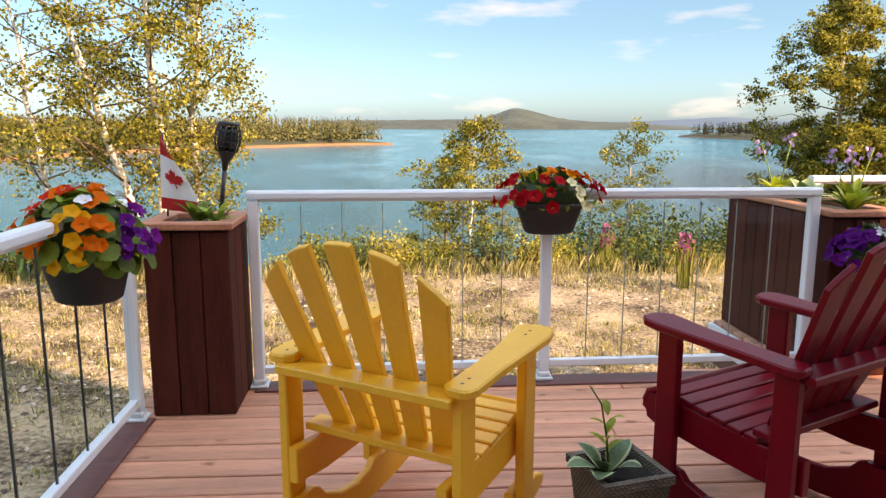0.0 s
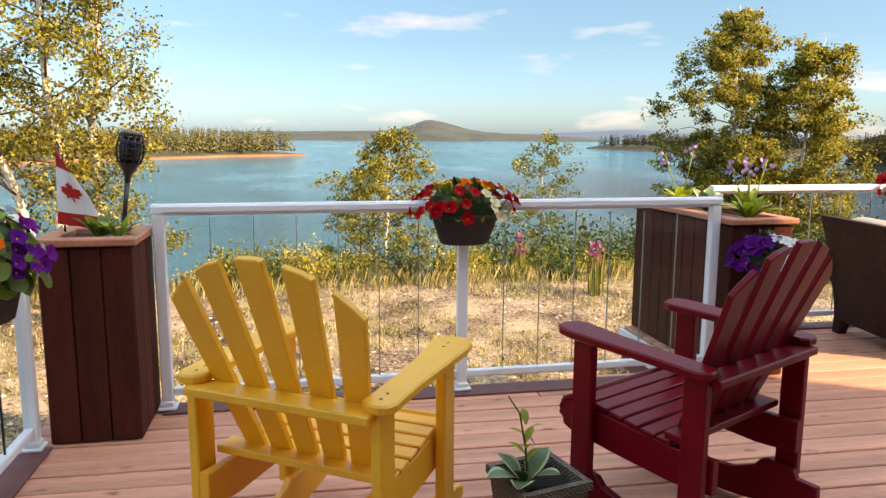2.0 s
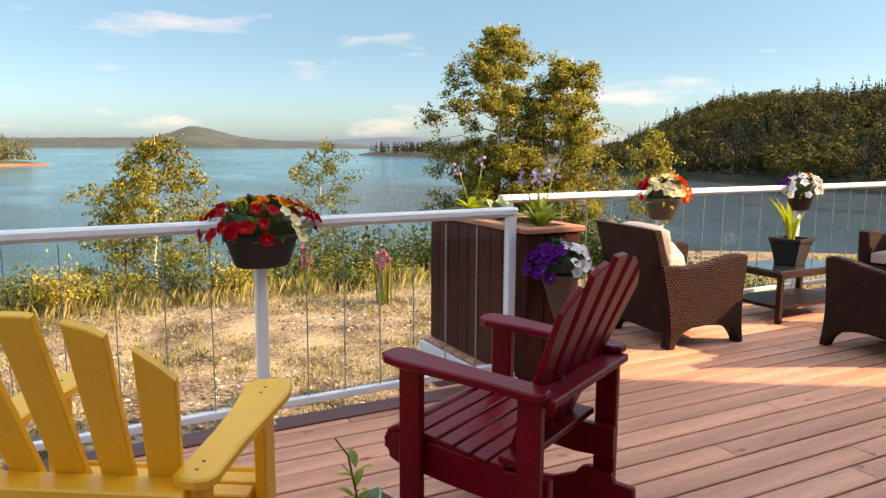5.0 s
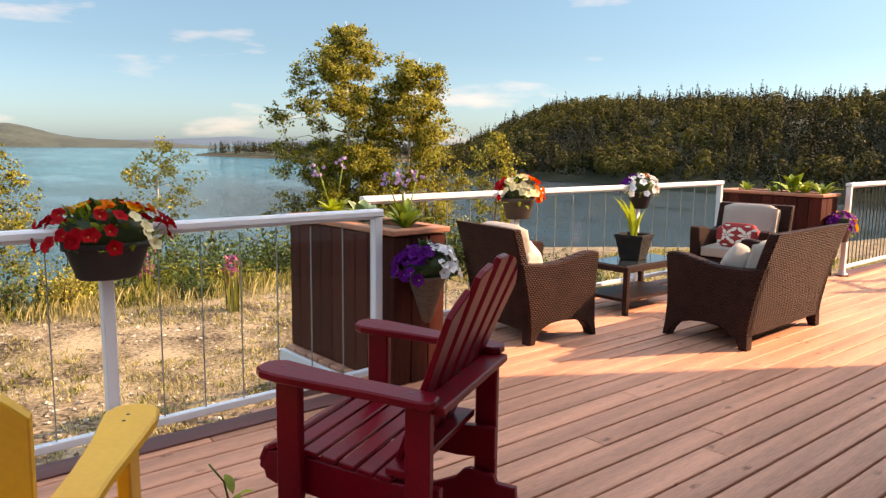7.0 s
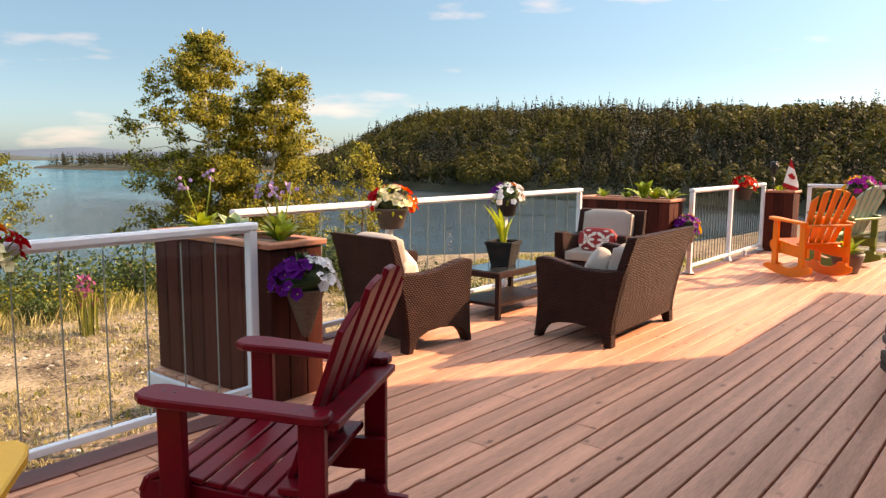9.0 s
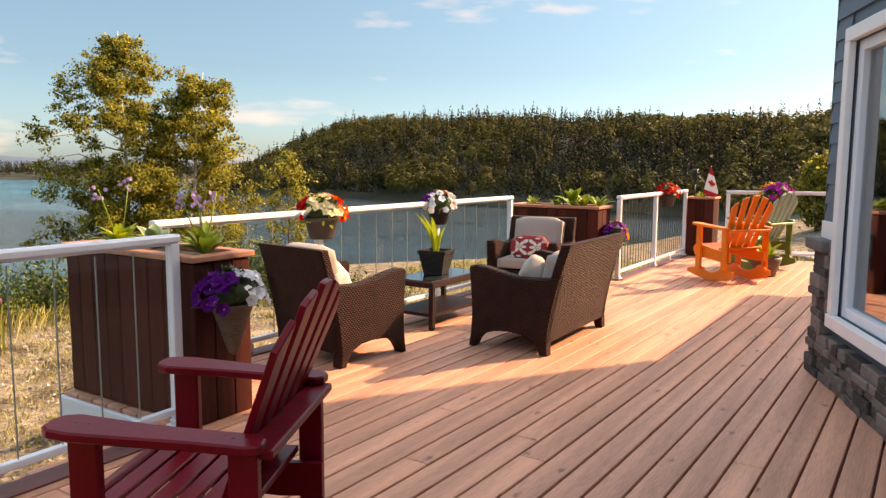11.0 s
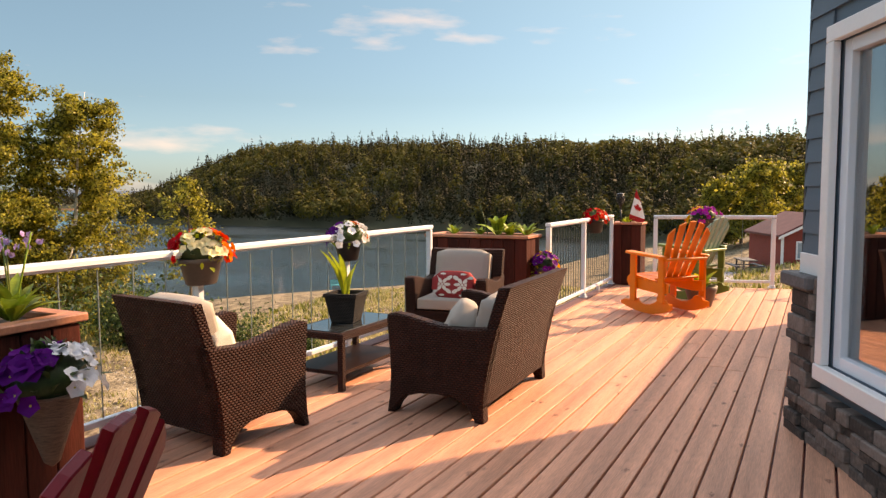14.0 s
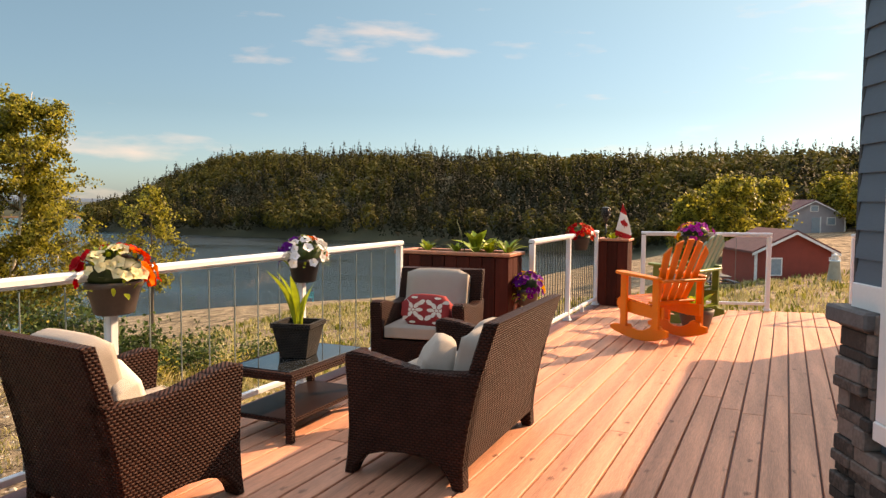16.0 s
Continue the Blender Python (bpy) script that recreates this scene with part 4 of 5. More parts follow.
flower_basket(pose(5.185, Y2 - 0.03, 0.83), 0.24, 0.18, 0.2, [("scarlet", 0.15), ("orange", 0.13), ("red", 0.24), ("cream", 0.26), ("orange", 0.14), ("scarlet", 0.08)], 8,
              "brown rail pot of red, cream and orange petunias", M_potbrown, "lime", 66, 80, 0.18, 0.7, 0.15, 0.034, True)
flower_basket(pose(6.965, Y2 - 0.03, 0.835), 0.23, 0.17, 0.17, [("orange", 0.12), ("white", 0.16), ("purple", 0.24), ("white", 0.26), ("orange", 0.08), ("white", 0.14)], 9,
              "dark rail pot of white, purple and orange petunias", None, "green", 56, 70, 0.18, 0.66, 0.15, 0.034, True)
flower_basket(pose(11.5, -0.15, 0.86), 0.24, 0.18, 0.16, [("red", 0.6), ("scarlet", 0.2), ("cream", 0.06), ("red", 0.14)], 10, "dark rail pot of red and scarlet blooms", None, "green", 52, 70, 0.18, 0.75, 0.2, 0.034, True)
flower_basket(pose(12.86, -1.42, 0.88, 0, 0, 0), 0.26, 0.24, 0.17, [("magenta", 0.22), ("orange", 0.08), ("yellow", 0.1), ("magenta", 0.6)], 12,
              "dark rail pot of magenta and yellow blooms", None, "lime", 46, 70, 0.16, 0.72, 0.4, 0.04, True)
flower_basket(pose(9.3, -0.16, 0.43), 0.2, 0.16, 0.17, [("cream", 0.1), ("yellow", 0.2), ("purple", 0.2), ("violet", 0.3), ("yellow", 0.2)], 13,
              "hanging pot of purple and yellow blooms on the planter", M_potbrown, "lime", 46, 70, 0.17, 0.7, 0.5, 0.036)

# cone basket that hangs on the long planter
random.seed(21)
cone = flower_basket(pose(3.31, -0.16, 0.66), 0.215, 0.16, 0.17, [("white", 0.1), ("violet", 0.2), ("purple", 0.42), ("white", 0.28)], 14,
                     "woven twig cone basket of purple and white petunias", M_coco, "dark", 66, 80, 0.05, 0.6, 0.1, 0.037)
part("cone", lathe_bm([(0.006, -0.26), (0.03, -0.24), (0.075, -0.1), (0.115, 0.02), (0.122, 0.035), (0.11, 0.03)], 18), M_coco, cone, "twig-woven cone")


# ---------------------------------------------------------------- planter contents
def hosta(m, leaves, size, seed, label, kind="strap", stalks=0):
    random.seed(seed)
    g = thing("potted_plant" if kind == "hosta" else "leafy_plant", m, label, "plant")
    for i in range(leaves):
        a = i * 2.4 + random.uniform(-0.3, 0.3)
        e = random.uniform(0.2, 1.1)
        put_leaf("leaf", LEAF[kind], g, (0.02 * math.cos(a), 0.02 * math.sin(a), 0.01), (math.cos(a) * math.cos(e), math.sin(a) * math.cos(e), math.sin(e)), size * random.uniform(0.7, 1.15))
    for i in range(stalks):
        a = random.uniform(0, 6.28)
        top = Vector((0.12 * math.cos(a), 0.12 * math.sin(a), random.uniform(0.3, 0.4)))
        part("stalk", tube_bm([(0, 0, 0), top * 0.6, top], 0.004, 5), M_leaf, g)
        for k in range(7):
            put("bloom", BLOOM_MESH["lilac"], g, top + Vector([random.uniform(-0.04, 0.04), random.uniform(-0.04, 0.04), random.uniform(-0.06, 0.03)]), (random.uniform(-1, 1), random.uniform(-1, 1), -0.2), 0.013)
    return g


hosta(pose(3.36, 0.12, 0.93), 34, 0.19, 31, "green strap-leaved plant with lilac flower stalks in planter", "strap", 4)
hosta(pose(3.34, 0.55, 0.93), 22, 0.15, 32, "pale green leafy plant in the long planter", "hosta", 0)
hosta(pose(3.34, 0.9, 0.93), 40, 0.15, 33, "pale green rounded plant in the long planter", "lime", 2)
hosta(pose(-0.22, -0.16, 0.93), 16, 0.13, 34, "low green leafy plant in the corner planter", "green", 0)
hosta(pose(-0.12, -0.2, 0.93), 10, 0.11, 44, "low green leafy plant in the corner planter", "green", 0)
for i, (yy, s_, k_) in enumerate(((0.05, 0.2, "strap"), (0.25, 0.16, "lime"), (0.4, 0.26, "green"), (0.62, 0.12, "green"), (0.95, 0.14, "green"))):
    hosta(pose(9.28, yy, 0.93), 14, s_, 50 + i, "green leafy seedling in the long planter", k_, 0)
bm = bmesh.new()
tube_bm([(9.28, 0.52, 0.93), (9.27, 0.55, 1.1), (9.24, 0.6, 1.28)], [0.006, 0.005, 0.004], 6, bm)
tagged(new("plant_stake", mesh_of("plant_stake", bm, M_leafdark)), "thin dark plant stem rising from the long planter", "plant")
hosta(pose(12.86, -0.3, 0.93), 14, 0.13, 61, "low green leafy plant in the far planter", "lime", 0)

# snake plant in a square wicker pot on the table
sp = thing("potted_plant", pose(6.28, 0.47, TZ + 0.002, 0, 0, 12), "yellow-edged snake plant in a square dark wicker pot", "plant")


def square_pot(parent, r0, r1, h, mat):
    b = bmesh.new()
    rings = []
    for r, z in ((r0, 0), (r1, h - 0.03), (r1 + 0.01, h - 0.03), (r1 + 0.01, h), (r1 - 0.015, h), (r1 - 0.02, h - 0.035)):
        rings.append([b.verts.new((r * sx, r * sy, z)) for sx, sy in ((-1, -1), (1, -1), (1, 1), (-1, 1))])
    for q, s in zip(rings, rings[1:]):
        for k in range(4):
            b.faces.new((q[k], q[(k + 1) % 4], s[(k + 1) % 4], s[k]))
    b.faces.new(rings[0][::-1])
    f = b.faces.new(rings[-1])
    f.material_index = 1
    return part("pot", b, [mat, M_plants], parent)


square_pot(sp, 0.09, 0.128, 0.23, M_wicker2)
random.seed(8)
for i, (a, e, s_) in enumerate(((2.75, 1.0, 0.46), (2.5, 1.22, 0.4), (1.0, 1.4, 0.28), (5.9, 1.2, 0.26), (5.2, 1.3, 0.3), (4.0, 1.25, 0.24), (3.3, 1.1, 0.4))):
    put_leaf("leaf", LEAF["blade"], sp, (0.03 * math.cos(a), 0.03 * math.sin(a), 0.19), (math.cos(a) * math.cos(e), math.sin(a) * math.cos(e), math.sin(e)), s_)
# small square basket pot with a variegated hosta
bp_ = thing("potted_plant", pose(1.515, -1.53, 0.0, 0, 0, 14), "variegated hosta in a square grey woven pot on the deck", "plant")
square_pot(bp_, 0.1, 0.125, 0.262, M_basket)
random.seed(9)
for i, (a, e, s_) in enumerate(((3.3, 0.35, 0.16), (4.0, 0.3, 0.14), (5.2, 0.5, 0.13), (0.4, 0.6, 0.14), (3.8, 0.8, 0.11), (2.2, 0.7, 0.12))):
    put_leaf("leaf", LEAF["hosta"], bp_, (-0.05 + 0.02 * math.cos(a), 0.02 * math.sin(a), 0.24), (math.cos(a) * math.cos(e), math.sin(a) * math.cos(e), math.sin(e)), s_)
part("stem", tube_bm([(-0.03, 0.02, 0.23), (-0.035, 0.03, 0.35), (-0.05, 0.05, 0.47), (-0.085, 0.07, 0.53)], [0.005, 0.004, 0.003, 0.003], 5), M_leaf, bp_)
for i in range(7):
    put_leaf("leaf", LEAF["lime"], bp_, (-0.035, 0.03, 0.3 + 0.022 * i), (math.cos(i * 2.3), math.sin(i * 2.3), 0.5), 0.075)
# pot beside the rockers
gp = thing("potted_plant", pose(11.05, -1.62, 0, 0, 0, 10), "leafy green plant in a round brown pot on the deck", "plant")
part("pot", lathe_bm([(0.13, 0), (0.19, 0.2), (0.2, 0.26), (0.17, 0.26), (0.16, 0.23)], 20), M_potbrown, gp)
for i in range(26):
    a, e = i * 2.4, random.uniform(0.3, 1.4)
    put_leaf("leaf", LEAF["lime" if i % 2 else "green"], gp, (0.06 * math.cos(a), 0.06 * math.sin(a), 0.24), (math.cos(a) * math.cos(e), math.sin(a) * math.cos(e), math.sin(e)), random.uniform(0.15, 0.26))

# flags and torches
M_flagred = material("flag_red", (0.55, 0.02, 0.02), 0.85, 0, 0.06, 20, 0.05, 60, translucent=0.2)
M_flagwhite = material("flag_white", (0.8, 0.8, 0.8), 0.85, 0, 0.03, 20, 0.05, 60, translucent=0.2)
M_black = material("black_plastic", (0.012, 0.012, 0.013), 0.35)


def flag(m):
    g = thing("flag", m, "small red and white maple leaf flag drooping on a stick", "flag")
    part("stick", tube_bm([(0, 0, -0.08), (0.004, 0, 0.39)], 0.005, 6), M_black, g)

    def surf(u, v):
        w = 0.014 + 0.19 * min(1, u * 1.25) * (1 - 0.15 * u)
        return Vector((-0.005 - 0.02 * u + v * w, -0.012 + 0.02 * math.sin(6 * u + 4 * v) * v - 0.03 * v, 0.385 - 0.37 * u - 0.0 + 0.05 * (1 - v) * 0 + v * -0.03))
    for nm, u0, u1, mt in (("red_band", 0.0, 0.27, M_flagred), ("white_field", 0.27, 0.84, M_flagwhite), ("red_band", 0.84, 1.0, M_flagred)):
        b = bmesh.new()
        for side in (0, 1):
            grid = [[b.verts.new(surf(u0 + (u1 - u0) * i / 8, j / 8) + Vector((0, side * 0.0015, 0))) for j in range(9)] for i in range(9)]
            for i in range(8):
                for j in range(8):
                    f = b.faces.new((grid[i][j], grid[i][j + 1], grid[i + 1][j + 1], grid[i + 1][j]))
                    f.smooth = True
        part("cloth_" + nm, b, mt, g)
    leaf_out = [(0, 1), (0.18, 0.65), (0.4, 0.75), (0.32, 0.3), (0.62, 0.5), (0.68, 0.35), (0.95, 0.38), (0.85, 0.12), (0.98, 0), (0.5, -0.35), (0.55, -0.52), (0.06, -0.45), (0.05, -0.85)]
    leaf_out = leaf_out + [(-x, y) for x, y in reversed(leaf_out[1:])]
    b = bmesh.new()
    vs = []
    for x, y in leaf_out:
        p = surf(0.56 - y * 0.15, 0.52 + x * 0.36)
        vs.append(b.verts.new(p + Vector((0, -0.007, 0))))
    b.faces.new(vs)
    part("maple_leaf", b, M_flagred, g)
    return g


def torch(m):
    g = thing("solar_torch", m, "black plastic solar torch light on a stake", "garden light")
    part("stake", tube_bm([(0, 0, -0.1), (0, 0, 0.2)], 0.012, 8), M_black, g)
    part("holder", lathe_bm([(0.012, 0.19), (0.018, 0.23), (0.05, 0.285), (0.05, 0.29), (0.01, 0.26)], 12), M_black, g)
    for k in range(12):
        a = k * math.pi / 6
        pts_ = [(r * math.cos(a), r * math.sin(a), z) for r, z in ((0.05, 0.285), (0.062, 0.33), (0.06, 0.38), (0.05, 0.42))]
        part("rib", tube_bm(pts_, 0.0045, 5), M_black, g)
    for z, r in ((0.31, 0.058), (0.335, 0.062), (0.36, 0.062), (0.385, 0.058)):
        b = bmesh.new()
        tube_bm([(r * math.cos(t), r * math.sin(t), z) for t in (k * math.pi / 10 for k in range(21))], 0.003, 5, b)
        part("ring", b, M_black, g)
    part("lamp_core", lathe_bm([(0.03, 0.28), (0.045, 0.33), (0.045, 0.38), (0.036, 0.41)], 12), M_black, g)
    part("cap", lathe_bm([(0.052, 0.415), (0.054, 0.425), (0.05, 0.432), (0.01, 0.436)], 16), M_black, g)
    return g


flag(pose(-0.385, -0.1, 0.985, 0, -1, 0))
torch(pose(-0.12, -0.1, 1.0, 0, 8, 0))
flag(pose(12.84, -0.36, 0.985, 0, 10, -75) @ Matrix.Scale(1.25, 4))
torch(pose(12.8, -0.22, 0.97, 0, -6, 0))

# ---------------------------------------------------------------- trees
M_birch = material("birch_bark", (0.62, 0.57, 0.50), 0.8, 0, 0.3, 7, 0.4, 30, (1, 1, 3))
M_twig = material("brown_twig", (0.13, 0.09, 0.06), 0.85)
M_fol = material("birch_foliage", (0.17, 0.175, 0.018), 0.5, 0, 0.45, 1.2, 0, 40, (1, 1, 1), 0.6, 0.35, (0.45, 0.40, 0.062), True, 0.54)
M_folyel = material("yellow_foliage", (0.32, 0.28, 0.04), 0.55, 0, 0.3, 3, 0, 40, (1, 1, 1), 0.6, 0.3, (0.58, 0.46, 0.09), True, 0.35)
M_folgreen = material("shrub_foliage", (0.042, 0.078, 0.02), 0.55, 0, 0.3, 3, 0, 40, (1, 1, 1), 0.7, 0.3, (0.115, 0.165, 0.04), True, 0.3)
M_spruce = material("spruce_needles", (0.008, 0.011, 0.004), 0.7, 0, 0.4, 0.2, 0, 0.8, (1, 1, 0.4), 0.12, 0.2, (0.04, 0.038, 0.012), True, 0.2)
M_wood2 = material("hill_birch_foliage", (0.04, 0.042, 0.008), 0.7, 0, 0.4, 0.16, 0, 0.6, (1, 1, 0.4), 0.12, 0.2, (0.15, 0.135, 0.025), True, 0.35)


def leaves_mesh(name, centers, size, mat, rng, aspect=0.62, facing=None, hold=1.0):
    """Four-sided leaves; facing gives the way in which each tends to turn its face."""
    n_ = len(centers)
    turn = rng.normal(size=(n_, 3))
    turn /= np.linalg.norm(turn, axis=1, keepdims=True)
    if facing is not None:
        turn = turn + facing * hold
        turn /= np.linalg.norm(turn, axis=1, keepdims=True)
    a = np.cross(turn, rng.normal(size=(n_, 3)))
    a /= np.linalg.norm(a, axis=1, keepdims=True)
    b = np.cross(turn, a)
    s = size * rng.uniform(0.6, 1.25, (n_, 1))
    c = np.asarray(centers)
    k = np.stack([c - a * s * 0.5, c + b * s * aspect * 0.5, c + a * s * 0.5, c - b * s * aspect * 0.5], 1).reshape(-1, 3)
    me = bpy.data.meshes.new(name)
    me.vertices.add(n_ * 4)
    me.vertices.foreach_set("co", k.ravel().astype(np.float32))
    me.loops.add(n_ * 4)
    me.loops.foreach_set("vertex_index", np.arange(n_ * 4, dtype=np.int32))
    me.polygons.add(n_)
    me.polygons.foreach_set("loop_start", np.arange(0, n_ * 4, 4, dtype=np.int32))
    me.update(calc_edges=True)
    me.materials.append(mat)
    return me


def tree(base, top, spread, crown_from, leaves, leaf_size, seed, label, bark=None, fol=None, limbs=26, trunk_r=0.07, name="birch_tree", clump=0.16, shape=0.9, sag=0.0):
    """A leaning trunk from base to top with limbs, twigs and clumps of small leaves."""
    rng = np.random.default_rng(seed)
    base, top = Vector(base), Vector(top)
    H = (top - base).length
    g = thing(name, Matrix.Translation(base), label, "tree")
    path = [Vector((0, 0, -0.3))]
    for i in range(1, 11):
        t = i / 10
        p = (top - base) * t + Vector((rng.normal() * 0.02 * H, rng.normal() * 0.02 * H, 0)) * (t * (1.2 - t))
        path.append(p)
    part("trunk", tube_bm(path, [trunk_r * (1.05 - 0.95 * i / 10) for i in range(11)], 8), bark or M_birch, g)

    def on_trunk(t):
        k = min(9.999, t * 10)
        i = int(k)
        return path[i].lerp(path[i + 1], k - i)
    bm_l = bmesh.new()
    cents, faces_to = [], []
    for j in range(limbs):
        t = crown_from + (0.97 - crown_from) * (j + rng.uniform(0, 1)) / limbs
        u = (t - crown_from) / (1 - crown_from)
        reach = spread * (math.sin(math.pi * min(1, (0.16 + 0.84 * u) ** shape)) ** 0.75 + 0.08) * rng.uniform(0.55, 1.15)
        a = j * 2.399 + rng.uniform(-0.5, 0.5)
        rise = rng.uniform(0.15, 0.75) * (1 - sag)- sag * 0.3
        p0 = on_trunk(t)
        d = Vector((math.cos(a), math.sin(a), rise)).normalized()
        pts = [p0, p0 + d * reach * 0.35, p0 + d * reach * 0.7 + Vector((0, 0, 0.05 * reach)), p0 + d * reach + Vector((0, 0, -0.08 * reach))]
        r0 = max(0.006, trunk_r * 0.36 * (1 - 0.7 * t))
        tube_bm(pts, [r0, r0 * 0.7, r0 * 0.45, r0 * 0.2], 5, bm_l)
        for s_ in range(5):
            k = rng.uniform(0.3, 1.0)
            q0 = p0.lerp(pts[3], k)
            d2 = (d + Vector(rng.normal(size=3)) * 0.6).normalized()
            q1 = q0 + d2 * reach * rng.uniform(0.15, 0.38)
            tube_bm([q0, q1], [r0 * 0.35, r0 * 0.15], 3, bm_l)
            # each twig carries a few flat sprays of leaves with air between them
            for kk in rng.uniform(0.25, 1.2, 6):
                m_ = max(2, int(leaves / (limbs * 30) * rng.uniform(0.2, 1.8)))
                c_ = q0.lerp(q1, kk)
                w = rng.normal(size=(m_, 3))
                w *= (rng.uniform(0.2, 1, (m_, 1)) ** 0.5) / np.linalg.norm(w, axis=1, keepdims=True)
                r_ = clump * rng.uniform(0.6, 1.5)
                cents.append(np.array(c_) + rng.normal(size=3) * clump * 0.5 + w * (r_, r_, r_ * 0.6) * rng.uniform(0.6, 1.5, (m_, 1)) - (0, 0, r_ * 0.2))
                faces_to.append(w + (0, 0, 0.45))
    part("branching", bm_l, M_twig, g)
    ob = new("crown", leaves_mesh("crown", np.concatenate(cents), leaf_size, fol or M_fol, rng, 0.66, np.concatenate(faces_to), 0.9))
    ob.parent = g
    return g


def at_land(x, y, dz=-0.1):
    return (x, y, land(x, y) + dz)


tree(at_land(-2.2, 5.7), (-3.5, 5.1, 4.6), 1.5, 0.25, 11000, 0.055, 1, "white-barked birch leaning over the deck corner", limbs=30, trunk_r=0.065)
tree(at_land(-2.1, 5.75), (-2.35, 5.6, 5.9), 1.3, 0.2, 16000, 0.052, 2, "tall white-barked birch with golden green leaves", limbs=34, trunk_r=0.07)
tree(at_land(-1.85, 5.9), (-1.5, 5.8, 5.2), 1.2, 0.14, 15000, 0.052, 3, "slender white-barked birch with sparse golden leaves", limbs=34, trunk_r=0.06)
tree(at_land(-3.6, 6.3), (-4.4, 6.4, 4.4), 1.3, 0.2, 4000, 0.062, 4, "white-barked birch with golden green leaves", limbs=26, trunk_r=0.055)
tree(at_land(2.3, 10.9), (2.5, 11.1, 1.55), 1.25, 0.16, 16000, 0.062, 5, "small leafy birch below the bank", M_birch, None, 46, 0.045, clump=0.11)
tree(at_land(2.0, 10.9), (1.75, 10.8, 0.6), 0.75, 0.3, 2500, 0.07, 15, "small leafy birch below the bank", M_twig, None, 20, 0.045, clump=0.13)
tree(at_land(7.45, 16.4), (7.6, 16.4, 1.5), 1.25, 0.35, 4200, 0.09, 6, "thin yellowing birch on the bank", M_birch, M_folyel, 30, 0.06, clump=0.15)
tree(at_land(11.9, 13.8), (12.0, 14.0, 4.75), 1.8, 0.1, 62000, 0.08, 7, "large leafy birch beyond the deck", M_birch, None, 78, 0.1, clump=0.17)
tree(at_land(12.9, 13.3), (13.7, 12.9, 3.85), 1.7, 0.1, 54000, 0.08, 8, "large leafy birch beyond the deck", M_birch, None, 70, 0.08, clump=0.17)
tree(at_land(11.9, 13.0), (11.7, 13.1, 1.5), 1.2, 0.08, 28000, 0.08, 9, "leafy young birch under the large birch", M_birch, None, 40, 0.06, clump=0.17)
tree(at_land(13.4, 12.4), (13.7, 12.2, 0.2), 1.0, 0.2, 2600, 0.09, 19, "sapling with sparse yellow leaves", M_birch, M_folyel, 20, 0.04, clump=0.16)
tree(at_land(33, 29.3), (33, 29.3, 2.2), 1.7, 0.3, 4200, 0.2, 10, "lone spruce-like tree by the cove", M_twig, M_fol, 30, 0.1, clump=0.28)
for i, (az_, d_, top_, sp_) in enumerate(((5.4, 72, 0.7, 1.9), (3.7, 76, 2.0, 2.5), (2.2, 70, 2.3, 2.6), (0.3, 78, 2.2, 2.6), (-4.3, 96, 3.2, 2.8), (-6.2, 92, 3.0, 3.0))):
    x_, y_ = 2.3 + d_ * math.cos(math.radians(az_)), -2.3 + d_ * math.sin(math.radians(az_))
    tree(at_land(x_, y_), (x_, y_, top_ + 1.5), sp_, 0.1, 7000, 0.34, 40 + i, "bushy yellow-green deciduous tree near the red shed", M_twig, M_fol, 26, 0.16, "deciduous_tree", 0.5)


def shrub(x, y, h, r, n_, size, seed, label, fol=None):
    rng = np.random.default_rng(seed)
    z = land(x, y)
    g = thing("shrub", pose(x, y, z), label, "shrub")
    b = bmesh.new()
    cents = []
    for k in range(12):
        a = rng.uniform(0, 6.28)
        tip = Vector((r * rng.uniform(0.2, 1) * math.cos(a), r * rng.uniform(0.2, 1) * math.sin(a), h * rng.uniform(0.5, 1.0)))
        tube_bm([(0, 0, -0.1), tip * 0.5 + Vector((0, 0, 0.1 * h)), tip], [0.015, 0.01, 0.004], 4, b)
        for q in range(n_ // 12):
            t = rng.uniform(0.25, 1.1)
            c_ = tip * t + Vector(rng.normal(size=3)) * r * 0.22
            cents.append((c_.x, c_.y, max(0.02, c_.z)))
    part("stems", b, M_twig, g)
    ob = new("crown", leaves_mesh("crown", np.array(cents), size, fol or M_folgreen, rng))
    ob.parent = g
    return g


for i, (x, y, h, r, f) in enumerate(((4.3, 9.6, 1.3, 0.9, 0), (5.4, 9.9, 1.6, 1.0, 0), (6.6, 10.4, 1.6, 1.1, 0), (6.0, 8.6, 1.0, 0.9, 0), (7.2, 8.7, 1.1, 0.9, 0), (3.7, 8.9, 0.8, 0.6, 1), (7.8, 10.2, 1.3, 1.0, 1), (8.6, 8.8, 1.0, 0.8, 0), (5.0, 8.6, 0.6, 0.6, 1),
                                     (0.6, 9.0, 0.8, 0.5, 1), (-0.4, 8.4, 0.7, 0.6, 1), (1.2, 9.2, 0.9, 0.4, 1), (9.8, 9.4, 1.3, 0.9, 0), (9.4, 6.6, 0.95, 0.7, 2), (10.0, 6.1, 0.8, 0.6, 2), (16.0, 8.4, 1.0, 0.7, 2),
                                     (-4.5, 8.0, 1.0, 0.9, 1), (-3.0, 8.6, 1.0, 0.9, 0), (-6.5, 7.5, 1.2, 1.0, 0), (12.8, 7.6, 0.9, 0.7, 2), (14.5, 4.4, 0.7, 0.5, 2), (17.5, 3.0, 0.7, 0.6, 2))):
    shrub(x, y, h, r, 3000, 0.075, 70 + i, ("dark green shrub on the bank", "yellow-green leafy shrub on the bank", "sunlit green alder shrub below the railing")[f], (None, M_fol, M_folgreen)[f])

rs = random.Random(4)
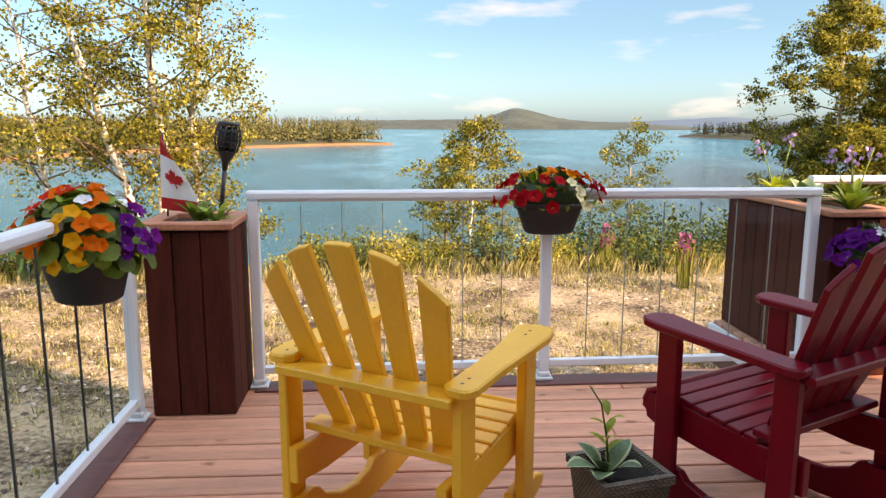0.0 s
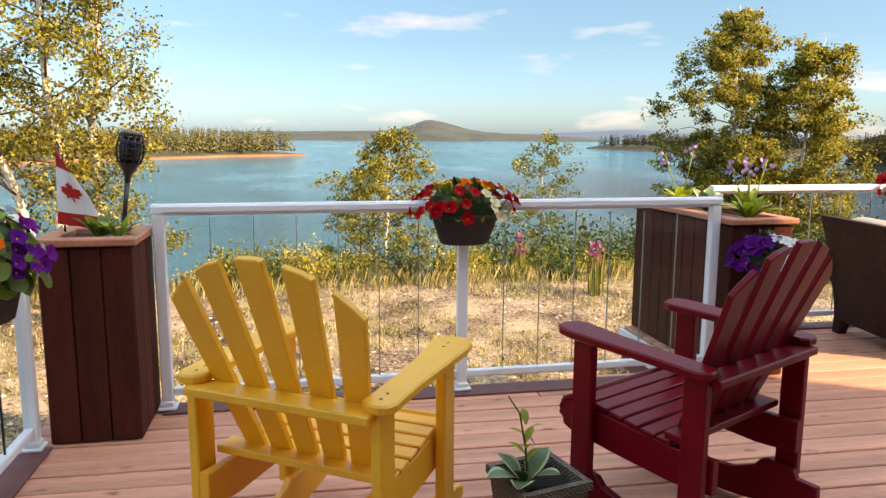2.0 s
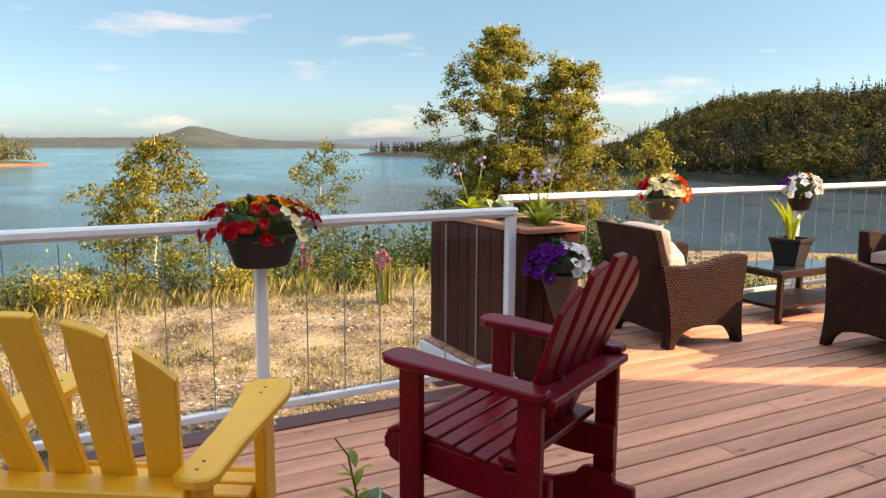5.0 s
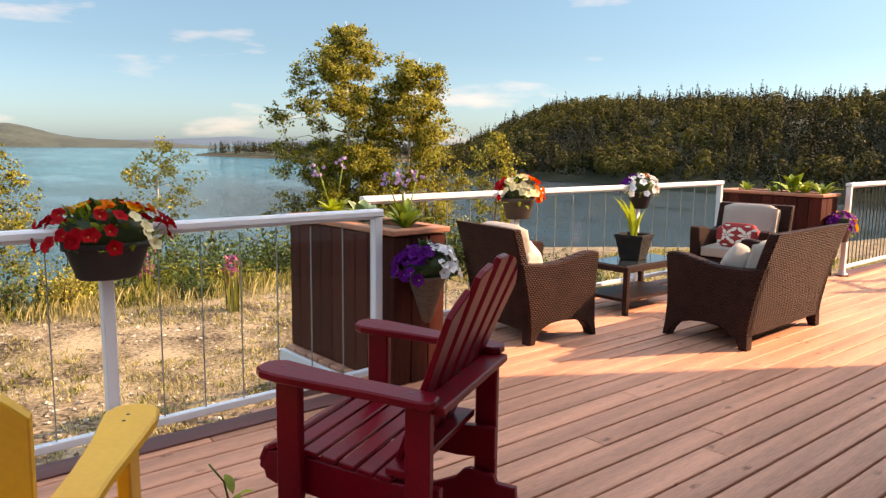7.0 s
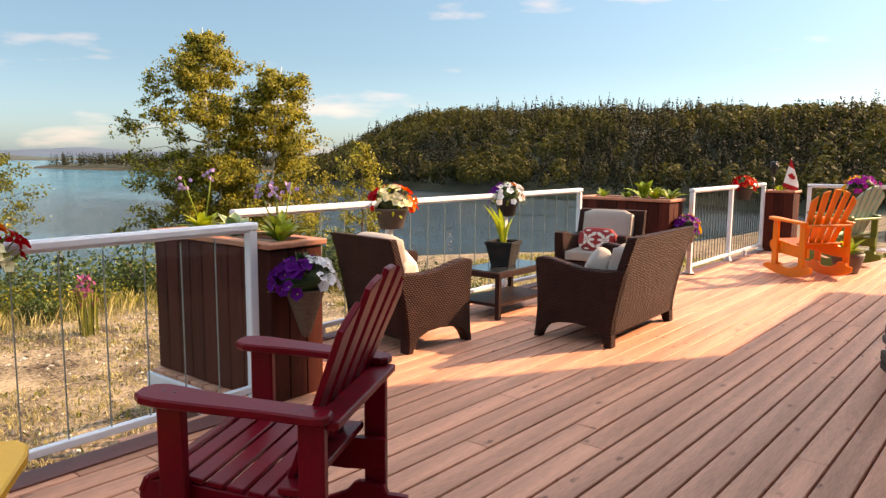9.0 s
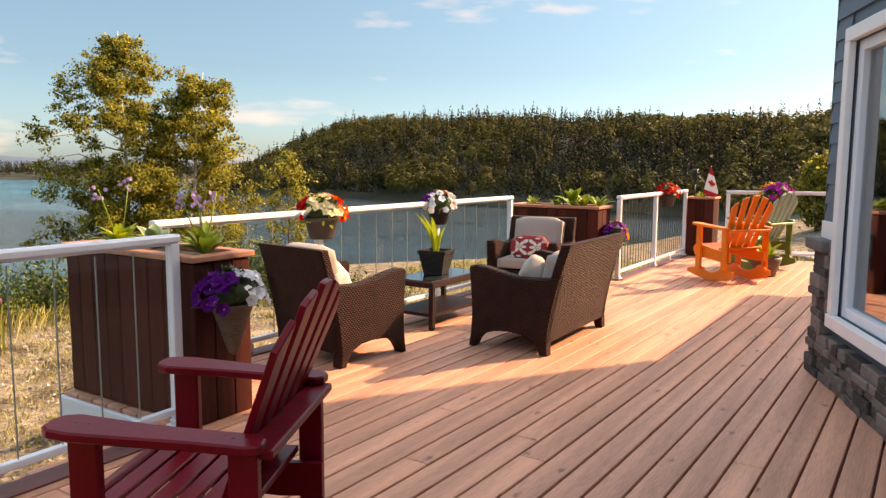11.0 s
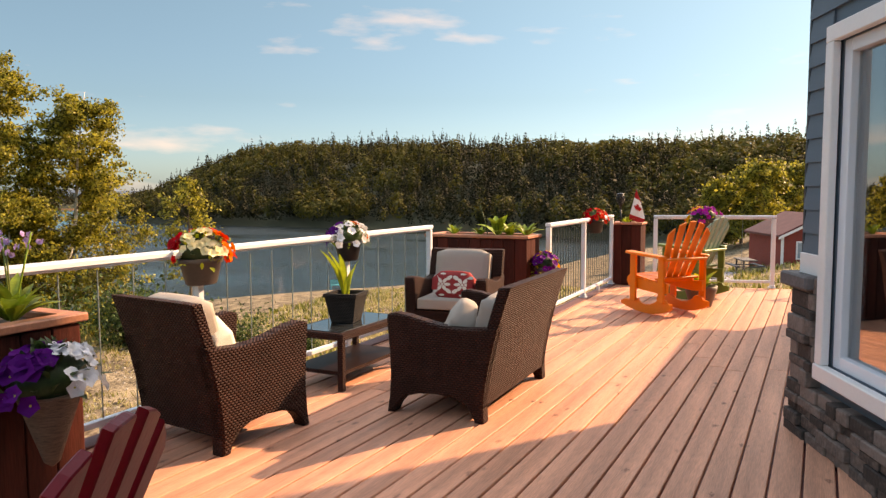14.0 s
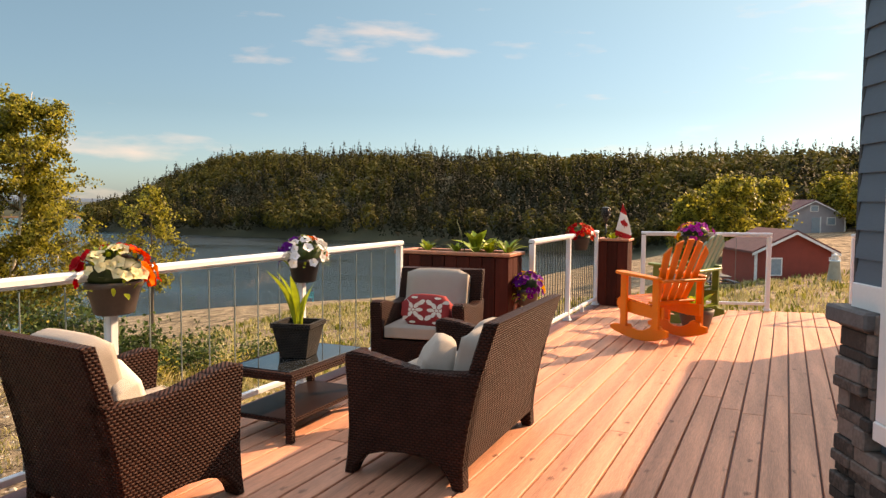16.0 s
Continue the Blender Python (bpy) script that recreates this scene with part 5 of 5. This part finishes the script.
for i in range(30):
    x, y = -7 + i * 0.72 + rs.uniform(-0.3, 0.3), rs.uniform(7.1, 8.4)
    shrub(x, y, rs.uniform(0.3, 0.65), rs.uniform(0.4, 0.65), 1000, 0.055, 300 + i, "low leafy weed clump along the edge of the bank", (M_fol, M_folgreen, M_folyel)[i % 3])

# young spruces on the bank
for i, (x, y, h) in enumerate(((3.2, 9.4, 1.15), (6.0, 9.3, 1.6), (7.2, 9.5, 1.4), (8.2, 9.7, 1.2))):
    rng = np.random.default_rng(200 + i)
    g = thing("spruce_sapling", pose(x, y, land(x, y) - 0.1), "young dark green spruce on the bank", "tree")
    part("trunk", tube_bm([(0, 0, 0), (0, 0, h)], [0.03, 0.006], 6), M_twig, g)
    n_ = 2200
    t = rng.uniform(0.05, 1, n_) ** 0.8
    tier = np.round(t * 11) / 11
    a = rng.uniform(0, 6.28, n_)
    rr = (1.03 - tier) * 0.42 * h * rng.uniform(0.2, 1, n_) ** 0.6 * (0.7 + 0.3 * np.cos(a * 5 + tier * 40))
    ob = new("crown", leaves_mesh("crown", np.stack([rr * np.cos(a), rr * np.sin(a), tier * h - rr * 0.3 + rng.normal(size=n_) * 0.015], 1), 0.06, M_folgreen, rng, 0.35))
    ob.parent = g


# ---------------------------------------------------------------- woods on the far shores
def woods(name, spots, mat, label, rng, per=34, conifer=True, size=1.0):
    """Many far trees in one mesh: each a stack of small needle tufts; spots are x, y, z, height."""
    s = np.repeat(np.asarray(spots), per, axis=0)
    n_ = len(s)
    t = rng.uniform(0.0, 1.0, n_)
    a = rng.uniform(0, 6.283, n_)
    if conifer:
        rad = (1.04 - t) * 0.2 * s[:, 3] * np.sqrt(rng.uniform(0.15, 1, n_)) + 0.05
        z = s[:, 2] + s[:, 3] * (0.08 + 0.95 * t)
    else:
        rad = np.sqrt(np.clip(1 - (2 * t - 1) ** 2, 0, 1)) * 0.36 * s[:, 3] * np.sqrt(rng.uniform(0.3, 1, n_))
        z = s[:, 2] + s[:, 3] * (0.25 + 0.75 * t)
    c = np.stack([s[:, 0] + rad * np.cos(a), s[:, 1] + rad * np.sin(a), z], 1)
    up = np.full(n_, 0.8) if conifer else 2.2 * t - 0.5
    me = leaves_mesh(name, c, 1.0, mat, rng, 0.75, np.stack([np.cos(a), np.sin(a), up], 1), 1.6)
    # scale each tuft to its tree
    co = np.empty(n_ * 12, np.float32)
    me.vertices.foreach_get("co", co)
    co = co.reshape(n_, 4, 3)
    k = (s[:, 3] * (0.2 if conifer else 0.26) * size * (1.15 - 0.75 * t if conifer else 1))[:, None, None]
    co = c[:, None, :] + (co - c[:, None, :]) * k
    me.vertices.foreach_set("co", co.astype(np.float32).ravel())
    me.update()
    return tagged(new(name, me), label, "woods", "", "stuff")


rng = np.random.default_rng(77)
con, dec = [], []
while len(con) + len(dec) < 9000:
    az_ = rng.uniform(-14, 49.5)
    d_ = rng.uniform(100, 350)
    x, y = d_ * math.cos(math.radians(az_)), d_ * math.sin(math.radians(az_))
    if x < (100 if az_ < -1 else 126):
        continue
    g_ = shore_gap(x, y)
    if g_ < 0:
        continue
    z = max(SEA - 0.2, land(x, y))
    if noise.noise(Vector((x * 0.02, y * 0.02, 3))) + rng.normal() * 0.3 > 0.04:
        dec.append((x, y, z, rng.uniform(4.2, 7.2)))
    else:
        con.append((x, y, z, rng.uniform(4.5, 8.5) if rng.random() > 0.05 else rng.uniform(8.5, 10.5)))
woods("hill_conifers", con, M_spruce, "dense dark spruce forest covering the hill across the cove", rng, 70, True, 0.52)
woods("hill_broadleaves", dec, M_wood2, "golden green broadleaf trees scattered through the hill forest", rng, 84, False, 0.52)

M_point = material("point_woods", (0.08, 0.085, 0.028), 0.8, 0, 0.3, 0.1, 0, 1, (1, 1, 1), 0.5, 0.2, (0.19, 0.17, 0.06), True)
M_beach = material("orange_shore", (0.22, 0.11, 0.05), 0.9, 0, 0.3, 0.05, 0.3, 2)
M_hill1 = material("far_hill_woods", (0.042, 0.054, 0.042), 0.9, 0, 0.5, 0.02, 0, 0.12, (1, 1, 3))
# distance haze of the far range is put into its bluish base colour
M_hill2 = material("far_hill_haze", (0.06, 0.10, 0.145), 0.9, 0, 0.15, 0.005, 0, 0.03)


def point_land(name, outline, label, crest=2.5, rim=M_beach):
    """A low piece of land: a sloped beach round a raised middle."""
    cx, cy = sum(p[0] for p in outline) / len(outline), sum(p[1] for p in outline) / len(outline)
    b = bmesh.new()
    rings = [[b.verts.new((cx + (x - cx) * k, cy + (y - cy) * k, SEA + h)) for x, y in outline] for k, h in ((1.0, -0.5), (0.992, 0.3), (0.978, 0.9), (0.8, crest), (0.3, crest * 1.3))]
    n_ = len(outline)
    for r_, (q, s) in enumerate(zip(rings, rings[1:])):
        for k in range(n_):
            f = b.faces.new((q[k], q[(k + 1) % n_], s[(k + 1) % n_], s[k]))
            f.smooth, f.material_index = True, int(r_ > 1)
    b.faces.new(rings[-1]).material_index = 1
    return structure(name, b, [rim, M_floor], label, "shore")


def polar(az_, d_):
    return (0.73 + d_ * math.cos(math.radians(az_)), -3.84 + d_ * math.sin(math.radians(az_)))


LEFT = [polar(a, d) for a, d in ((89.6, 335), (91.5, 330), (95, 322), (99, 300), (104, 285), (109, 262), (114, 235), (122, 205), (135, 190), (135, 420), (122, 470), (110, 470), (100, 430), (94, 385), (91, 355))]
point_land("ground_point", LEFT, "wooded point with an orange sandy shore")
ISLET = [polar(a, d) for a, d in ((68.2, 560), (66, 520), (62, 470), (56, 440), (50, 430), (50, 560), (58, 590), (64, 600))]
point_land("ground_islet", ISLET, "low wooded islet across the bay", 3.0)


def fill(outline, count, hmin, hmax, rng, shrink=0.93):
    xs, ys = [p[0] for p in outline], [p[1] for p in outline]
    cx, cy = sum(xs) / len(xs), sum(ys) / len(ys)
    out = []
    while len(out) < count:
        x, y = rng.uniform(min(xs), max(xs)), rng.uniform(min(ys), max(ys))
        ins = False
        for (x0, y0), (x1, y1) in zip(outline, outline[1:] + outline[:1]):
            if (y0 > y) != (y1 > y) and x < x0 + (y - y0) / (y1 - y0) * (x1 - x0):
                ins = not ins
        if ins:
            out.append((cx + (x - cx) * shrink, cy + (y - cy) * shrink, SEA + 1.6, rng.uniform(hmin, hmax)))
    return out


woods("point_woods", fill(LEFT, 4200, 6.5, 11.0, rng, 0.975), M_point, "olive green spruce woods on the far point", rng, 60, True, 0.55)
woods("islet_woods", fill(ISLET, 900, 5, 9.5, rng, 0.95), M_spruce, "dark spruce woods on the far islet", rng, 50, True, 0.6)


def ridge(name, d_, prof, mat, label):
    """A far range of hills: prof gives azimuth and height angle of the skyline in degrees."""
    b = bmesh.new()
    az0, az1 = prof[0][0], prof[-1][0]
    n_ = 140
    rows = []
    for r_, (dd, k) in enumerate(((d_, 0.0), (d_ * 1.03, 0.35), (d_ * 1.12, 0.75), (d_ * 1.25, 1.0), (d_ * 1.5, 0.8))):
        row = []
        for i in range(n_ + 1):
            a = az0 + (az1 - az0) * i / n_
            el = np.interp(-a, [-p[0] for p in prof], [p[1] for p in prof])
            top = 1.43 + d_ * 1.25 * math.tan(math.radians(el))
            bump_ = noise.noise(Vector((a * 3.1, r_ * 1.7, d_))) * 1.4 * k + (noise.noise(Vector((a * 14, r_, 5))) * 1.2 * k)
            x, y = polar(a, dd)
            row.append(b.verts.new((x, y, SEA - 0.3 + (top - SEA) * k + bump_)))
        rows.append(row)
    for q, s in zip(rows, rows[1:]):
        for i in range(n_):
            b.faces.new((q[i], q[i + 1], s[i + 1], s[i])).smooth = True
    return structure(name, b, mat, label, "hills")


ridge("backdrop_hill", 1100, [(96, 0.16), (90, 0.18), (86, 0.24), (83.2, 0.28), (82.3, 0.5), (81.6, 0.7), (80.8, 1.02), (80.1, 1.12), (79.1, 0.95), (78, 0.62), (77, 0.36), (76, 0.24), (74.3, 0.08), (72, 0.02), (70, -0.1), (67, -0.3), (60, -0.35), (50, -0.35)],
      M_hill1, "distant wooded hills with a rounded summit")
ridge("backdrop_range", 2600, [(92, 0.0), (80, 0.05), (73, 0.06), (70.5, 0.14), (68, 0.26), (66, 0.38), (64.8, 0.42), (63, 0.3), (60.5, 0.16), (57, 0.2), (53, 0.12), (48, 0.0), (42, 0.0)], M_hill2, "distant hills with blue haze painted into their colour")

# ---------------------------------------------------------------- red shed, grey house, shore things
M_barn = material("barn_red", (0.30, 0.045, 0.03), 0.7, 0, 0.15, 2, 0.1, 20)
M_greysid = material("grey_siding", (0.34, 0.31, 0.33), 0.7, 0, 0.08, 2, 0.1, 20)
M_redroof = material("maroon_roof", (0.16, 0.05, 0.045), 0.7, 0, 0.2, 2, 0.2, 12)
M_pane = material("dark_pane", (0.25, 0.33, 0.38), 0.1)
M_teal = material("teal_paint", (0.02, 0.36, 0.42), 0.6)


def cottage(m, w, l_, wall_h, roof_h, mat, roof_mat, label, windows, door=None):
    """Gable end faces -x; w across, l_ deep."""
    h = thing("house", m, label, "house")
    part("wall", prism([(-w / 2, -1.2), (w / 2, -1.2), (w / 2, wall_h), (0, wall_h + roof_h), (-w / 2, wall_h)], 0, l_, "x", 0), mat, h)
    for s in (-1, 1):
        over = 0.25
        a = [(s * (w / 2 + over), wall_h - over * roof_h / (w / 2)), (0, wall_h + roof_h), (0, wall_h + roof_h + 0.12), (s * (w / 2 + over), wall_h - over * roof_h / (w / 2) + 0.12)]
        rf = part("roof", prism(a, -0.25, l_ + 0.25, "x", 0), roof_mat, h)
        e = [(s * (w / 2 + over), wall_h - over * roof_h / (w / 2) - 0.12), (0, wall_h + roof_h - 0.12), (0, wall_h + roof_h + 0.02), (s * (w / 2 + over), wall_h - over * roof_h / (w / 2) + 0.02)]
        part("bargeboard", prism(e, -0.3, -0.26, "x", 0), M_trim, h)
        box("corner_board", (0.06, 0.14, wall_h + 1.0), (-0.02, s * (w / 2 - 0.06), wall_h / 2 - 0.5), M_trim, h, bevel=0)
    for y, z, ww, hh in windows:
        wn_ = box("window", (0.06, ww, hh), (-0.03, y, z), M_trim, h, bevel=0.01)
        box("pane", (0.02, ww - 0.16, hh - 0.16), (-0.065, y, z), M_pane, wn_, bevel=0)
    if door:
        d = box("door", (0.06, 0.9, 2.0), (-0.03, door, 1.0), M_pane, h, bevel=0.01)
        box("door_frame", (0.05, 0.12, 2.1), (-0.03, door - 0.52, 1.05), M_trim, d)
    return h


def spot(az_, d_):
    return (2.31 + d_ * math.cos(math.radians(az_)), -2.34 + d_ * math.sin(math.radians(az_)))


sx, sy = spot(-1.75, 44)
cottage(pose(sx, sy, -3.0, 0, 0, 24), 4.3, 4.6, 1.95, 1.05, M_barn, M_redroof, "red-painted shed with maroon roof and white trim", ((1.0, 1.1, 0.7, 1.0),))
gx_, gy_ = spot(-2.9, 92)
cottage(pose(gx_, gy_, -1.9, 0, 0, 22), 7.0, 9.0, 2.2, 1.7, M_greysid, M_redroof, "grey-sided two storey house with maroon roof", ((-1.9, 1.6, 1.0, 0.9), (0.0, 3.0, 0.9, 0.7), (2.6, 1.5, 0.8, 1.2)), -0.2)

lx, ly = spot(-4.3, 40)
lh = thing("garden_lighthouse", pose(lx, ly, land(lx, ly) - 0.05), "small white and pale blue ornamental lighthouse on the grass", "garden ornament")
part("tower", lathe_bm([(0.34, 0), (0.22, 1.05), (0.26, 1.06), (0.26, 1.12)], 8), material("pale_blue", (0.42, 0.55, 0.62), 0.6), lh)
part("lantern", lathe_bm([(0.15, 1.12), (0.15, 1.32), (0.17, 1.33), (0.02, 1.46)], 8), M_trim, lh)
for k in range(8):
    a = k * math.pi / 4
    part("rail_post", tube_bm([(0.24 * math.cos(a), 0.24 * math.sin(a), 1.1), (0.24 * math.cos(a), 0.24 * math.sin(a), 1.25)], 0.012, 4), M_trim, lh)
slab_x, slab_y = spot(4.2, 39)
slab = structure("pavement", box_bm(3.4, 2.2, 0.12, (slab_x, slab_y, land(slab_x, slab_y) + 0.05), (0, 0, 30), 0.02), M_greysid, "pale concrete slab by the picnic table", "pavement")
# picnic table by the shed
px, py = spot(3.2, 41)
pt = thing("picnic_table", pose(px, py, land(px, py), 0, 0, 20), "weathered grey picnic table by the shed", "table")
box("tabletop", (1.8, 0.75, 0.06), (0, 0, 0.74), M_stonecap, pt)
for s in (-1, 1):
    box("bench", (1.8, 0.26, 0.05), (0, s * 0.65, 0.45), M_stonecap, pt)
    box("leg", (0.08, 1.3, 0.06), (s * 0.65, 0, 0.4), M_stonecap, pt)
    box("leg", (0.08, 0.08, 0.74), (s * 0.65, 0.25, 0.37), M_stonecap, pt)
# teal bench near the shore
bx, by = spot(34.7, 66)
bn = thing("garden_bench", pose(bx, by, land(bx, by), 0, 0, 125), "teal painted garden bench near the shore", "bench")
for k in range(4):
    box("seat_slat", (1.3, 0.1, 0.04), (0, -0.18 + 0.12 * k, 0.45), M_teal, bn)
for k in range(3):
    box("back_slat", (1.3, 0.04, 0.11), (0, 0.26 + 0.02 * k, 0.6 + 0.16 * k), M_teal, bn)
for s in (-1, 1):
    box("leg", (0.08, 0.5, 0.08), (s * 0.58, 0.02, 0.62), M_teal, bn)
    box("leg", (0.08, 0.08, 0.62), (s * 0.58, -0.2, 0.31), M_teal, bn)
    box("leg", (0.08, 0.08, 1.0), (s * 0.58, 0.26, 0.5), M_teal, bn)

# ---------------------------------------------------------------- grass, weeds and stones
M_straw = material("straw_grass", (0.50, 0.41, 0.19), 0.8, 0, 0.2, 2, 0, 30, (1, 1, 1), 0.5, 0.2, (0.62, 0.54, 0.27), True, 0.3)
M_weed = material("weed_green", (0.14, 0.17, 0.03), 0.7, 0, 0.25, 2, 0, 30, (1, 1, 1), 0.6, 0.2, (0.34, 0.32, 0.07), True, 0.3)
M_fire = material("fireweed_pink", (0.36, 0.08, 0.17), 0.7, 0, 0.2, 2, 0, 30, (1, 1, 1), 0.4, 0.2, None, True, 0.2)


def blades(name, spots, mat, label, rng, lean=0.5, wide=0.012):
    """Grass blades: spots are x, y, z, height."""
    s = np.asarray(spots)
    n_ = len(s)
    a = rng.uniform(0, 6.283, n_)
    out = rng.uniform(0, lean, n_) * s[:, 3]
    w = wide * rng.uniform(0.6, 1.4, n_)
    sidex, sidey = -np.sin(a) * w, np.cos(a) * w
    root = s[:, :3]
    mid = root + np.stack([np.cos(a) * out * 0.35, np.sin(a) * out * 0.35, s[:, 3] * 0.6], 1)
    tip = root + np.stack([np.cos(a) * out, np.sin(a) * out, s[:, 3]], 1)
    sd = np.stack([sidex, sidey, np.zeros(n_)], 1)
    k = np.stack([root - sd, root + sd, mid + sd * 0.8, tip, mid - sd * 0.8], 1).reshape(-1, 3)
    me = bpy.data.meshes.new(name)
    me.vertices.add(n_ * 5)
    me.vertices.foreach_set("co", k.ravel().astype(np.float32))
    me.loops.add(n_ * 5)
    me.loops.foreach_set("vertex_index", np.arange(n_ * 5, dtype=np.int32))
    me.polygons.add(n_)
    me.polygons.foreach_set("loop_start", np.arange(0, n_ * 5, 5, dtype=np.int32))
    me.update(calc_edges=True)
    me.materials.append(mat)
    return tagged(new(name, me), label, "grass", "", "stuff")


rng = np.random.default_rng(5)


def tufts(count, x0, x1, y0, y1, hmin, hmax, per, rng, spread=0.08, keep=None):
    out = []
    while len(out) < count * per:
        x, y = rng.uniform(x0, x1), rng.uniform(y0, y1)
        if keep and not keep(x, y):
            continue
        for _ in range(per):
            xx, yy = x + rng.normal() * spread, y + rng.normal() * spread
            out.append((xx, yy, land(xx, yy) - 0.01, rng.uniform(hmin, hmax)))
    return out


clear = lambda x, y: not (-0.7 < x < 14.2 and y < 1.4) and noise.noise(Vector((x * 0.5, y * 0.5, 9))) > -0.25
blades("dry_grass", tufts(7000, -8, 17, 0.6, 8.5, 0.02, 0.075, 10, rng, 0.045, clear), M_straw, "sparse dry straw-coloured grass on the gravel", rng, 0.9, 0.0045)
blades("low_weeds", tufts(1500, -8, 17, 0.8, 9, 0.02, 0.08, 10, rng, 0.05, clear), M_weed, "low green and yellow weeds on the gravel", rng, 0.9, 0.006)
blades("bank_weeds", tufts(700, -9, 15, 7.0, 9.6, 0.08, 0.32, 14, rng, 0.1), M_weed, "tall green weeds along the edge of the bank", rng, 0.6, 0.007)
blades("bank_grass", tufts(900, -9, 15, 6.6, 9.2, 0.08, 0.3, 14, rng, 0.12), M_straw, "tall straw-coloured grass along the bank", rng, 0.5, 0.0035)
blades("lawn_grass", tufts(2600, 13, 46, -7, 26, 0.08, 0.3, 8, rng, 0.2, lambda x, y: not (x < 15 and y < 1)), M_straw, "dry golden grass sloping to the cove", rng, 0.7, 0.03)
blades("lawn_weeds", tufts(900, 13, 50, -8, 26, 0.1, 0.35, 8, rng, 0.25, lambda x, y: not (x < 15 and y < 1)), M_weed, "green weeds in the dry grass slope", rng, 0.7, 0.04)
fw = []
for cx, cy in ((4.8, 5.9), (4.2, 7.6)):
    zc = land(cx, cy)
    for k in range(60):
        s_ = rng.integers(0, 4)
        fw.append((cx + (s_ % 2) * 0.1 + rng.normal() * 0.03, cy + (s_ // 2) * 0.1 + rng.normal() * 0.03, zc + rng.uniform(0.35, 0.75), 0.05))
blades("fireweed", fw, M_fire, "pink fireweed spikes at the edge of the bank", rng, 1.2, 0.02)
blades("fireweed_leaves", [(x, y, land(x, y), z - land(x, y)) for x, y, z, h in fw[::2]], M_weed, "green stems and leaves of the fireweed", rng, 0.2, 0.012)
# stones on the gravel
M_pebble = material("gravel_stone", (0.26, 0.2, 0.155), 0.9, 0, 0.4, 3, 0.2, 30, (1, 1, 1), 1.0, 0.2, (0.5, 0.42, 0.34), True)
verts, faces = [], []
base_v = np.array([(1, 0, 0), (0, 1, 0), (-1, 0, 0), (0, -1, 0), (0, 0, 0.7), (0.7, 0.7, 0.3), (-0.7, 0.6, 0.3)], float)
base_f = [(0, 5, 4), (5, 1, 4), (1, 6, 4), (6, 2, 4), (2, 3, 4), (3, 0, 4)]
for i in range(24000):
    x, y = rng.uniform(-8, 17), rng.uniform(0.5, 8.5)
    if -0.7 < x < 14.2 and y < 1.3:
        continue
    r_ = 0.007 + 0.028 * rng.random() ** 2
    a = rng.uniform(0, 6.28)
    rot = np.array([[math.cos(a), -math.sin(a), 0], [math.sin(a), math.cos(a), 0], [0, 0, 1]])
    k = len(verts)
    verts.extend((base_v * rng.uniform(0.7, 1.3, 3) @ rot.T * r_ + (x, y, land(x, y) - 0.003)).tolist())
    faces.extend([tuple(k + j for j in f) for f in base_f])
me = bpy.data.meshes.new("gravel")
me.from_pydata(verts, [], faces)
me.materials.append(M_pebble)
tagged(new("gravel", me), "loose grey-brown gravel stones on the ground", "gravel", "", "stuff")
